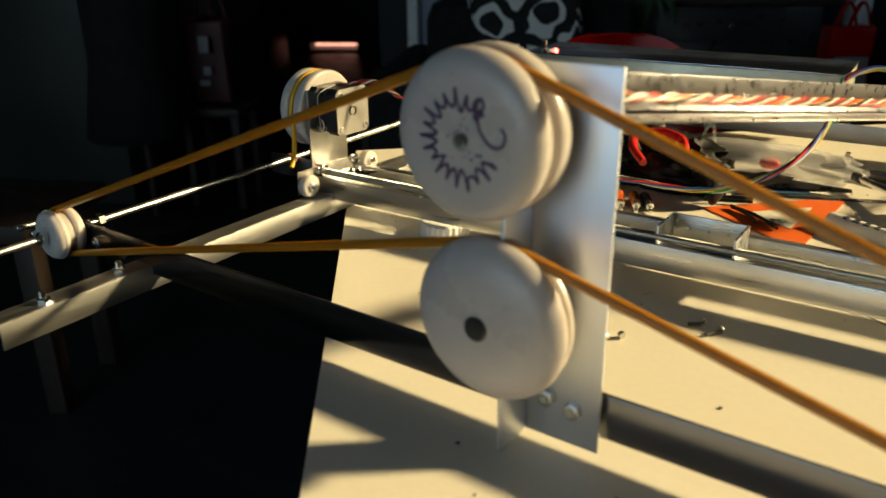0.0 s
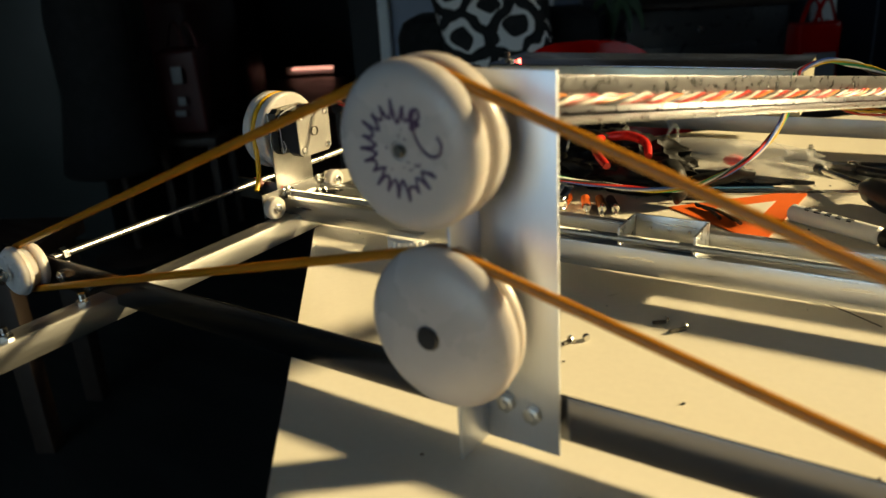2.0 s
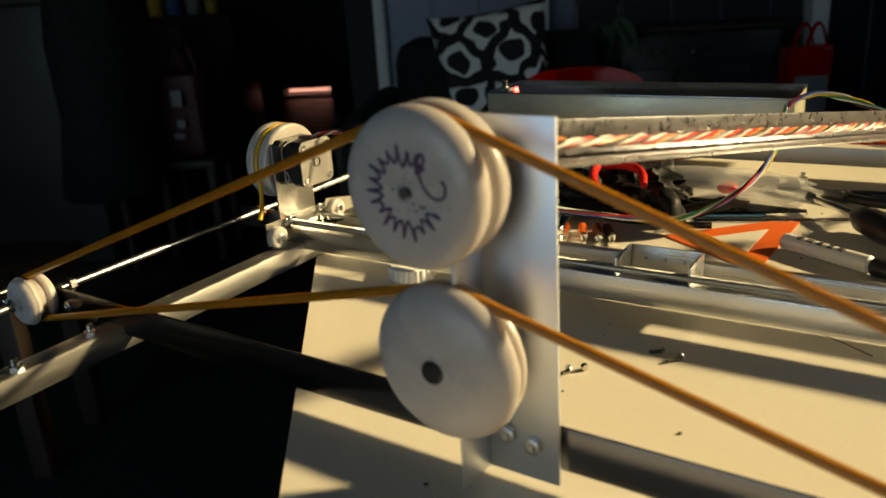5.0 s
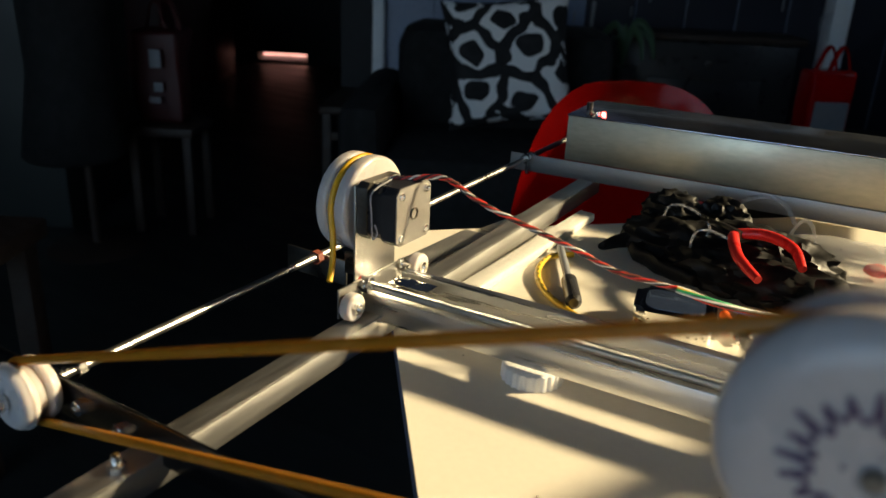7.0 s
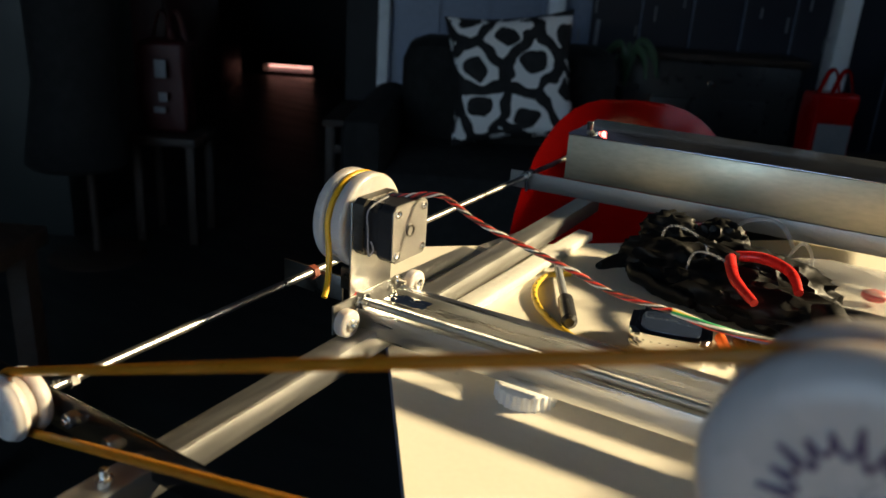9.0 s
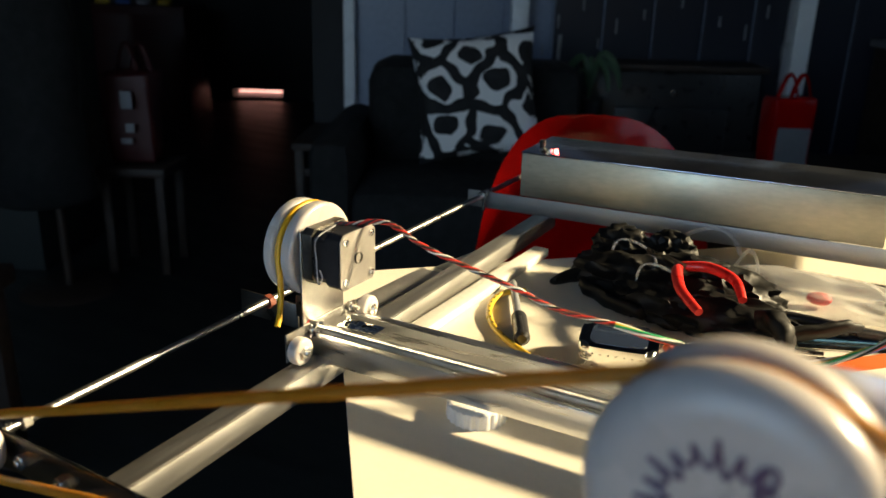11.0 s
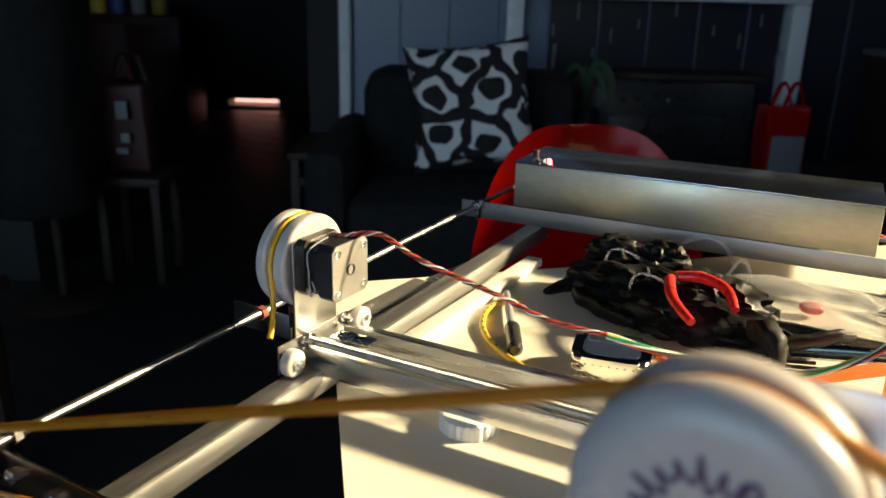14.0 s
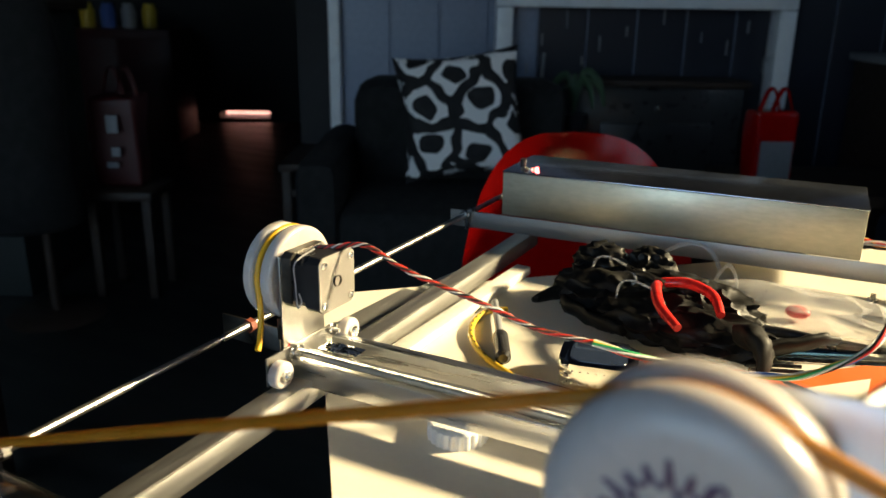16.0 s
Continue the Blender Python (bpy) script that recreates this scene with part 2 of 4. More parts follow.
def lathe(bm, profile, at, axis, seg=48, closed=True):
    """Turns (radius, along) pairs round an axis that starts at a point."""
    axis = Vector(axis).normalized()
    side = axis.orthogonal().normalized()
    other = axis.cross(side)
    at = Vector(at)
    rings = []
    for r, a in profile:
        if r < 1e-6:
            rings.append([bm.verts.new(at + axis * a)])
        else:
            rings.append([bm.verts.new(at + axis * a + (side * math.cos(2 * math.pi * k / seg) + other * math.sin(2 * math.pi * k / seg)) * r) for k in range(seg)])
    for a, b in zip(rings, rings[1:]):
        for k in range(seg):
            q = [a[k % len(a)], a[(k + 1) % len(a)], b[(k + 1) % len(b)], b[k % len(b)]]
            q = list(dict.fromkeys(q))
            if len(q) > 2:
                bm.faces.new(q)
    return bm


def rod(bm, a, b, r, seg=14, ease=0.0):
    a, b = Vector(a), Vector(b)
    n = (b - a).length
    e = ease or r * 0.15
    return lathe(bm, [(0, 0), (r - e, 0), (r, e), (r, n - e), (r - e, n), (0, n)], a, b - a, seg)


def smoothed(points, steps=6):
    """A rounded line through the points."""
    p = [Vector(q) for q in points]
    out = []
    for i in range(len(p) - 1):
        a, b, c, d = p[max(i - 1, 0)], p[i], p[i + 1], p[min(i + 2, len(p) - 1)]
        for k in range(steps):
            t = k / steps
            out.append(0.5 * ((2 * b) + (c - a) * t + (2 * a - 5 * b + 4 * c - d) * t * t + (3 * b - a - 3 * c + d) * t ** 3))
    return out + [p[-1]]


def sweep(bm, line, r, seg=10, flat=1.0, ring=False):
    """A round or flattened cord along a line; r is one radius or one for each point."""
    line = [Vector(q) for q in line]
    n = len(line)
    rs = r if isinstance(r, (list, tuple)) else [r] * n
    up = None
    rings = []
    for i in range(n):
        a, b = (line[i - 1], line[(i + 1) % n]) if ring else (line[max(i - 1, 0)], line[min(i + 1, n - 1)])
        d = (b - a).normalized()
        up = d.orthogonal().normalized() if up is None else (up - d * up.dot(d)).normalized()
        s = d.cross(up)
        rings.append([bm.verts.new(line[i] + (up * math.cos(2 * math.pi * k / seg) * flat + s * math.sin(2 * math.pi * k / seg)) * rs[i]) for k in range(seg)])
    pairs = list(zip(rings, rings[1:])) + ([(rings[-1], rings[0])] if ring else [])
    for a, b in pairs:
        for k in range(seg):
            bm.faces.new((a[k], a[(k + 1) % seg], b[(k + 1) % seg], b[k]))
    if not ring:
        bm.faces.new(rings[0])
        bm.faces.new(rings[-1])
    return bm


def hexnut(bm, at, axis, r, h):
    return lathe(bm, [(r * 0.45, 0), (r, 0), (r, h), (r * 0.9, h + r * 0.06), (r * 0.45, h + r * 0.06), (r * 0.45, 0)], at, axis, 6)


def slab(bm, outline, z0, z1):
    """An upright prism on an outline."""
    lo, hi = [bm.verts.new((x, y, z0)) for x, y in outline], [bm.verts.new((x, y, z1)) for x, y in outline]
    bm.faces.new(lo)
    bm.faces.new(hi)
    for k in range(len(lo)):
        bm.faces.new((lo[k], lo[(k + 1) % len(lo)], hi[(k + 1) % len(lo)], hi[k]))
    return bm


def yawed(x, y, z, deg):
    return pose(x, y, z, 0, 0, deg)


T = 0.75  # table top

# ---- room ----
def wall(name, lo, hi, mat=WALL, holes=()):
    """A wall in room axes; holes are (lo, hi) along its length and height."""
    bm = bmesh.new()
    along = 0 if hi[0] - lo[0] > hi[1] - lo[1] else 1
    a0, a1, z0, z1 = lo[along], hi[along], lo[2], hi[2]
    if not holes:
        block(bm, lo, hi)
    at = a0
    for (h0, k0), (h1, k1) in holes:
        for p, q, r, s in ((at, h0, z0, z1), (h0, h1, z0, k0), (h0, h1, k1, z1)):
            l, h = list(lo), list(hi)
            l[along], h[along], l[2], h[2] = p, q, r, s
            block(bm, l, h)
        at = h1
    if holes:
        l, h = list(lo), list(hi)
        l[along], h[along] = at, a1
        block(bm, l, h)
    bm.transform(ROOM)
    return solo(name, bm, mat, "", "wall", base=room(*[(lo[i] + hi[i]) / 2 for i in range(2)], z0), kind="structure", smooth=0)


L, R, B, F = -3.2, 2.6, -2.6, 3.0
solo("floor", boxm((L - 0.5, B - 0.3, -0.1), (R + 0.3, 7.2, 0), m=ROOM), FLOOR, "dark worn floor boards", "floor", kind="structure", smooth=0)
solo("ceiling", boxm((L - 0.5, B - 0.3, 3.0), (R + 0.3, 7.2, 3.1), m=ROOM), CEIL, "pale painted ceiling", "ceiling", kind="structure", smooth=0)
# Unseen wall: openings sized to steer the sun, the small one for the chair top.
wall("unseen_sun_wall", (R, B - 0.2, 0), (R + 0.2, F + 0.2, 3.0), WALL, [((-0.28, 1.5), (1.13, 2.34)), ((1.20, 1.90), (1.52, 2.12))])
wall("wall_south", (L, B - 0.2, 0), (R, B, 3.0), WALL, [((-2.95, 0.3), (-0.55, 2.3))])
wall("wall_west", (L - 0.2, B - 0.2, 0), (L, 7.0, 3.0))
wall("wall_north", (-0.66, F, 0), (R, F + 0.15, 3.0), NAVY)
wall("wall_passage", (-0.85, F + 0.15, 0), (-0.66, 7.0, 3.0))
# The low slot is added to show the glowing panel behind it.
wall("wall_far", (L, 6.4, 0), (-0.85, 6.6, 3.0), WALL, [((-2.15, 0.02), (-1.72, 0.085))])
# Glowing panel in place of a strip lit by the sun.
solo("backdrop", boxm((-2.5, 6.9, -0.05), (-1.4, 6.92, 0.3), m=ROOM), STRIP_GLOW, "glowing panel standing in for a sunlit red strip", "backdrop", kind="structure", smooth=0)
# Frame added at the edges of the unseen sun opening.
window = thing("added_window", room(R + 0.1, 0.42, 1.5), "unseen white frame added in the sun opening", "window", kind="structure")
for v in (-0.28, 1.09):
    part("window_frame", boxm((R + 0.05, v + 0.002, 1.502), (R + 0.13, v + 0.038, 2.338), 0.003, ROOM), GLOSS_W, window)
# Skylit colour left of the mantel, near-black colour from there on.
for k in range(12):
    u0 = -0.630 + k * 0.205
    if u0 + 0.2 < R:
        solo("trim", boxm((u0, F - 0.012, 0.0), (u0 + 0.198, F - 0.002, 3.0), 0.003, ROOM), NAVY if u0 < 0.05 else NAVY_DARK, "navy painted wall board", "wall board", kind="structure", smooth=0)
solo("door_frame", boxm((-0.68, F - 0.08, 0), (-0.634, F + 0.16, 3.0), 0.006, ROOM), GLOSS_W, "white gloss painted door post", "door frame", kind="structure")

# ---- table ----
table = thing("work_table", (0.2, 0.7, 0), "cream laminate work table with a dark edge", "table")
corner, d1, d2 = Vector((-0.428, 0.930)), Vector((0.6394, -0.7688)), Vector((0.70, 0.714))
quad = [corner, corner + d1 * 1.25, corner + d1 * 1.25 + d2 * 1.3, corner + d2 * 1.3]
part("tabletop", slab(bmesh.new(), quad, T - 0.003, T), TABLE, table, smooth=0)
mid = sum(quad, Vector((0, 0))) / 4
part("edge_band", slab(bmesh.new(), [mid + (q - mid) * 0.9985 for q in quad], T - 0.024, T - 0.0031), TABLE_EDGE, table, "blue-grey edging", smooth=0)
for q in quad:
    f = mid + (q - mid) * 0.88
    part("leg", rod(bmesh.new(), (f.x, f.y, 0), (f.x, f.y, T - 0.025), 0.025), BLACK, table)

# ---- the machine's frame ----
frame_thing = thing("plotter_frame", (0.0, 0.75, T), "bare aluminium angle frame of a home-made plotter on a table", "machine frame")
RM = yawed(-0.2735, 0.45, 0, 2.3)  # along the rail's outer face
rail = bmesh.new()
block(rail, (-0.0018, -0.03, T + 0.001), (0, 0.765, T + 0.0195), 0.0004, RM)
block(rail, (-0.020, -0.03, T + 0.0177), (-0.0019, 0.765, T + 0.0195), 0.0004, RM)
part("side_rail", rail, ALU_Y, frame_thing)
for y, x in ((0.455, -0.281), (0.515, -0.285)):
    b = bmesh.new()
    hexnut(b, (x, y, T + 0.0195), (0, 0, 1), 0.005, 0.004)
    rod(b, (x, y, T + 0.019), (x, y, T + 0.029), 0.0025, 8)
    part("bolt", b, STEEL, frame_thing)
# front cross bar: an angle whose upright side faces the near edge
CB = yawed(-0.43, 0.5345, 0, 0.9)
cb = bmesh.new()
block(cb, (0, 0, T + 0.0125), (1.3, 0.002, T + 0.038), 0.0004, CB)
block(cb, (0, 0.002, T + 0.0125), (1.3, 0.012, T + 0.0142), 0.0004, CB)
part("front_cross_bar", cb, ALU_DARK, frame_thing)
for x, z in ((0.085, 0.024), (0.120, 0.022)):
    b = bmesh.new()
    hexnut(b, CB @ Vector((x, 0, T + z)), (0, -1, 0), 0.0048, 0.003)
    rod(b, CB @ Vector((x, 0, T + z)), CB @ Vector((x, -0.005, T + z)), 0.0022, 8)
    part("bolt", b, STEEL, frame_thing)
for x, dy in ((0.018, 0.030), (0.040, 0.030)):
    part("standoff", rod(bmesh.new(), CB @ Vector((x, -0.001, T + 0.030)), CB @ Vector((x, -dy, T + 0.030)), 0.0028, 12), STEEL, frame_thing)
# back cross bar
FB = yawed(-0.412, 1.181, 0, 5.2)
fb = bmesh.new()
block(fb, (0, 0, T + 0.019), (1.1, 0.002, T + 0.0400), 0.0004, FB)
block(fb, (0, 0.002, T + 0.019), (1.1, 0.030, T + 0.021), 0.0004, FB)
part("back_cross_bar", fb, SATIN, frame_thing)
# long guide rod through both cross bars
part("guide_rod", rod(bmesh.new(), (-0.3735, 0.470, T + 0.029), (-0.3895, 1.30, T + 0.0385), 0.003), ROD, frame_thing)
for x, y, z in ((-0.3752, 0.548, T + 0.030), (-0.3875, 1.180, T + 0.037)):
    b = bmesh.new()
    hexnut(b, (x, y - 0.010, z), (0, 1, 0), 0.006, 0.005)
    hexnut(b, (x, y + 0.006, z), (0, 1, 0), 0.006, 0.005)
    rod(b, (x, y - 0.001, z - 0.020), (x, y - 0.001, z + 0.004), 0.0022, 8)
    part("nut", b, STEEL, frame_thing)

# ---- post with the two large pulleys ----
post = thing("pulley_post", (0.064, 0.53, T), "upright aluminium angle bolted to the front cross bar", "post")
pm = yawed(0.0475, 0.5385, 0, 0.9)
pb = bmesh.new()
block(pb, (0, -0.002, T + 0.006), (0.0430, 0.0, T + 0.1985), 0.0005, pm)
block(pb, (0, -0.028, T + 0.006), (0.002, -0.002, T + 0.194), 0.0005, pm)
part("angle_profile", pb, ALU_Z, post)
for x, z in ((0.014, 0.030), (0.029, 0.027)):
    b = bmesh.new()
    hexnut(b, pm @ Vector((x, -0.002, T + z)), (0, -1, 0), 0.0050, 0.0035)
    rod(b, pm @ Vector((x, 0, T + z)), pm @ Vector((x, -0.007, T + z)), 0.0023, 8)
    part("bolt", b, THREAD, post)


def cord_pulley(name, at, axis, parts, label, bolt=None, mat=NYLON):
    """A turned nylon pulley; parts are (radius, along) of its outline."""
    p = thing(name, at, label, "pulley")
    part("wheel", lathe(bmesh.new(), parts, at, axis, 72), mat, p)
    if bolt:
        part("axle_bolt", rod(bmesh.new(), Vector(at) - Vector(axis) * 0.0015, Vector(at) + Vector(axis) * 0.060, bolt), BLACK if bolt > 0.004 else DARK_STEEL, p)
    return p


def rounded(r0, r1, a0, a1, e):
    """One rim with rounded shoulders from along a0 to a1."""
    out = []
    for k in range(7):
        t = math.pi / 2 * k / 6
        out.append((r0 - e + e * math.sin(t), a0 + e - e * math.cos(t)))
    for k in range(7):
        t = math.pi / 2 * k / 6
        out.append((r1 - e + e * math.cos(t), a1 - e + e * math.sin(t)))
    return out


def shoulder(r, a0, a1, broad, deep):
    """A rim whose face rolls over broadly into the edge, with a small back edge."""
    out = []
    for k in range(11):
        t = math.pi / 2 * k / 10
        out.append((r - broad + broad * math.sin(t), a0 + deep - deep * math.cos(t)))
    for k in range(5):
        t = math.pi / 2 * k / 4
        out.append((r - 0.003 + 0.003 * math.cos(t), a1 - 0.003 + 0.003 * math.sin(t)))
    return out


P1, P2 = Vector((0.036, 0.496, 0.9185)), Vector((0.045, 0.495, 0.831))
prof1 = [(0, 0.0012), (0.004, 0.0012), (0.0045, 0)] + shoulder(0.0386, 0.0, 0.0135, 0.0125, 0.0085) + [(0.0312, 0.0140), (0.0312, 0.0185)] + rounded(0.0386, 0.0384, 0.0190, 0.0320, 0.0045) + [(0, 0.0320)]
upper = cord_pulley("upper_pulley", P1, (0, 1, 0), prof1, "large white nylon pulley with a violet ink squiggle", 0.0028, HDPE)
prof2 = [(0, 0.0)] + [(0.041 - 0.029 * (1 - math.sin(math.pi / 2 * k / 9)), 0.0 + 0.013 * (1 - math.cos(math.pi / 2 * k / 9))) for k in range(0, 10)]
prof2 += [(0.0395, 0.0142), (0.0362, 0.0150), (0.0362, 0.0170)] + rounded(0.0395, 0.038, 0.0175, 0.027, 0.004) + [(0, 0.027)]
cord_pulley("lower_pulley", P2, (0, 1, 0), prof2, "white nylon pulley with a domed face and black bolt", 0.0062, HDPE)
# the squiggle: a looped line round the face that ends in two curls
ink = []
for k in range(321):
    t = k / 320
    a = radians(-24 - 285 * t)
    n = int(t * 17)
    reach = 0.0040 + 0.0014 * math.sin(n * 2.4) + 0.0006 * math.sin(n * 5.1)
    swing = 2 * math.pi * 17 * t + 0.5 * math.sin(9 * t)
    r = 0.0192 + 0.0008 * math.sin(11 * t) + reach * math.sin(swing)
    a -= 0.045 * math.cos(swing) + 0.03 * math.sin(8 * t)
    ink.append((r * math.cos(a), r * math.sin(a)))
curl = [ink[-1], (0.0075, 0.0150), (0.0085, 0.0195), (0.0120, 0.0205), (0.0128, 0.0165), (0.0095, 0.0140), (0.0100, 0.0085), (0.0128, 0.0030), (0.0180, -0.0010), (0.0232, 0.0000), (0.0248, 0.0050), (0.0225, 0.0085)]
ink += [(q.x, q.y) for q in smoothed([(x, z, 0) for x, z in curl], 6)[1:]]
line = [P1 + Vector((0.9 * x, 0.0002, 0.9 * z)) for x, z in ink]
part("ink_squiggle", sweep(bmesh.new(), line, 0.00080, 6), INK, upper, "violet ink squiggle")
rng = random.Random(4)
dots = bmesh.new()
for k in range(14):
    a, r = rng.uniform(0, 6.28), rng.uniform(0.006, 0.013)
    lathe(dots, [(0, -0.0003), (rng.uniform(0.0004, 0.0008), -0.0002), (0, 0)], P1 + Vector((r * math.cos(a), -0.0001, r * math.sin(a))), (0, 1, 0), 7)
part("ink_dots", dots, INK, upper)

SP = Vector((-0.3740, 0.510, T + 0.030))
prof_s = rounded(0.0195, 0.0205, 0, 0.010, 0.0045)
prof_s = [(0, 0)] + prof_s + [(0.0165, 0.0125), (0.0165, 0.0145)] + rounded(0.020, 0.0195, 0.015, 0.024, 0.004) + [(0, 0.024)]
small = cord_pulley("small_pulley", SP, (0, 1, 0), prof_s, "small white plastic pulley on the guide rod's end")
b = hexnut(bmesh.new(), SP + Vector((0, -0.006, 0)), (0, 1, 0), 0.0055, 0.005)
part("nut", b, STEEL, small)
# the drive cord: over the upper pulley and under the small one, one loop
y = 0.5120
G1, GS, G2 = 0.0342, 0.0185, 0.0375


def arc(c, r, a0, a1, n=14, y=0.5115):
    return [Vector((c.x + r * math.cos(radians(a0 + (a1 - a0) * k / n)), y, c.z + r * math.sin(radians(a0 + (a1 - a0) * k / n)))) for k in range(n + 1)]


END = Vector((0.49, y, T + 0.026))
loop = arc(SP, GS, 270, 112, y=0.5235) + arc(P1, G1, 112, 70) + arc(END, GS, 70, -70) + arc(P2, G2, 76, 103)
fine = []
for a, c in zip(loop, loop[1:] + loop[:1]):
    n = max(1, int((c - a).length / 0.02))
    fine += [a.lerp(c, k / n) for k in range(n)]
cord = bmesh.new()
sweep(cord, fine, 0.0027, 12, ring=True)
solo("drive_cord", cord, CORD, "amber rubber drive cord running over white pulleys", "cord", base=(0.1, y, T))

# ---- moving beam on rollers ----
beam = thing("moving_beam", (-0.05, 0.77, T + 0.02), "aluminium channel beam with a threaded rod along it", "machine beam")
BM = yawed(-0.303, 0.742, 0, 2.6)
ch = bmesh.new()
block(ch, (0.0, 0, T + 0.014), (0.9, 0.0018, T + 0.034), 0.0004, BM)
block(ch, (0.0, 0.0018, T + 0.0322), (0.9, 0.0235, T + 0.034), 0.0004, BM)
part("channel", ch, ALU_X, beam)
ch = bmesh.new()
block(ch, (0.004, 0.0465, T + 0.014), (0.9, 0.0485, T + 0.036), 0.0004, BM)
block(ch, (0.004, 0.0487, T + 0.0343), (0.9, 0.056, T + 0.036), 0.0004, BM)
part("back_angle", ch, ALU_X, beam)
screw = [(0, 0)]
for k in range(560):
    screw += [(0.0033, k * 0.0015), (0.0033, k * 0.0015 + 0.0005), (0.0028, k * 0.0015 + 0.0008), (0.0028, k * 0.0015 + 0.0012)]
screw += [(0, 0.8414)]
part("threaded_rod", lathe(bmesh.new(), screw, BM @ Vector((0.0, 0.0045, T + 0.0392)), BM.to_3x3() @ Vector((1, 0, 0)), 10), THREAD, beam, smooth=20)
b = bmesh.new()
hexnut(b, BM @ Vector((-0.003, 0.0045, T + 0.0392)), (1, 0.07, 0), 0.0065, 0.007)
part("nut", b, STEEL, beam)
b = bmesh.new()
lathe(b, [(0.0068, 0), (0.0072, 0.0012), (0.0068, 0.0024), (0.003, 0.0024), (0.003, 0), (0.0068, 0)], BM @ Vector((-0.006, 0.0045, T + 0.0392)), (1, 0.07, 0), 20)
part("washer", b, RED, beam, "red fibre washer")
fo = bmesh.new()
bmesh.ops.create_grid(fo, x_segments=14, y_segments=8, size=1)
for v in fo.verts:
    x, yv = v.co.x, v.co.y
    v.co = BM @ Vector((0.026 + x * 0.017, 0.029 + yv * 0.008, T + 0.0375 + 0.0016 * abs(noise.noise(Vector((x * 4, yv * 3, 1)))) - 0.0008))
bmesh.ops.solidify(fo, geom=fo.faces[:], thickness=0.0003)
part("foil_wrap", fo, CHROME, beam, "crinkled foil tape", smooth=25)
# carriage on the beam
car = bmesh.new()
block(car, (0.330, 0.003, T + 0.016), (0.332, 0.040, T + 0.048), 0.0004, BM)
block(car, (0.386, 0.003, T + 0.016), (0.388, 0.040, T + 0.048), 0.0004, BM)
block(car, (0.332, 0.038, T + 0.018), (0.386, 0.040, T + 0.048), 0.0004, BM)
carriage = part("carriage", car, ALU_X, beam)
for x in (0.344, 0.359, 0.374):
    b = bmesh.new()
    rod(b, BM @ Vector((x, 0.030, T + 0.016)), BM @ Vector((x, 0.030, T + 0.026)), 0.0022, 8)
    part("bolt", b, STEEL, carriage)
    b = bmesh.new()
    lathe(b, [(0, 0.0008), (0.0015, 0.0006), (0.0018, 0)], BM @ Vector((x, 0.038, T + 0.038)), (0, -1, 0), 10)
    part("rivet", b, STEEL, carriage)

# motor carriage
mc = thing("motor_carriage", (-0.31, 0.757, T + 0.0195), "aluminium end plates with white rollers riding the side rail", "carriage")
part("lower_plate", slab(bmesh.new(), [(-0.3105, 0.716), (-0.3090, 0.716), (-0.3090, 0.799), (-0.3105, 0.799)], T + 0.0205, T + 0.043), PLATE, mc, smooth=0)
part("motor_plate", boxm((-0.3130, 0.7375, T + 0.030), (-0.3112, 0.787, T + 0.1155), 0.0004), PLATE, mc)
for yy, zz in ((0.7225, T + 0.030), (0.806, T + 0.0355)):
    w = part("roller", lathe(bmesh.new(), [(0.003, 0)] + rounded(0.0105, 0.0105, 0, 0.009, 0.002) + [(0.003, 0.009)], (-0.3065, yy, zz), (1, 0, 0), 32), NYLON, mc, "white nylon roller")
    b = bmesh.new()
    hexnut(b, (-0.2985, yy, zz), (1, 0, 0), 0.0048, 0.003)
    rod(b, (-0.309, yy, zz), (-0.293, yy, zz), 0.0021, 8)
    part("axle_nut", b, STEEL, w)
for yy, zz in ((0.742, T + 0.039), (0.790, T + 0.041), (0.746, T + 0.026)):
    b = bmesh.new()
    hexnut(b, (-0.309, yy, zz), (1, 0, 0), 0.004, 0.003)
    rod(b, (-0.309, yy, zz), (-0.2985, yy, zz), 0.0018, 8)
    part("bolt", b, STEEL, mc)
bracket = bmesh.new()
block(bracket, (-0.425, 0.787, T + 0.008), (-0.36, 0.789, T + 0.030), 0.0004)
block(bracket, (-0.36, 0.785, T + 0.021), (-0.3105, 0.787, T + 0.040), 0.0004)
part("rod_bracket", bracket, DARK_STEEL, mc, "dark steel bracket on the guide rod")
b = bmesh.new()
hexnut(b, (-0.3845, 0.776, T + 0.0305), (0, 1, 0), 0.006, 0.006)
part("brass_nut", b, WIRES["brown"], mc, "copper-coloured nut")

# stepper motor with its pulley
MY, MZ = 0.7600, 0.8475
motor = thing("stepper_motor", (-0.295, MY, MZ - 0.021), "black and silver square stepper motor on a plate", "motor")
h = 0.0212


def motor_slice(name, x0, x1, size, cut, mat, bev):
    out = [(s * a, t * c) for s, t, a, c in ((-1, -1, size, size - cut), (-1, -1, size - cut, size), (1, -1, size - cut, size), (1, -1, size, size - cut),
                                             (1, 1, size, size - cut), (1, 1, size - cut, size), (-1, 1, size - cut, size), (-1, 1, size, size - cut))]
    bm = slab(bmesh.new(), out, x0, x1)
    bmesh.ops.bevel(bm, geom=[e for e in bm.edges], offset=bev, segments=2, affect="EDGES")
    bm.transform(Matrix(((0, 0, 1, 0), (1, 0, 0, MY), (0, 1, 0, MZ), (0, 0, 0, 1))))
    return part(name, bm, mat, motor)


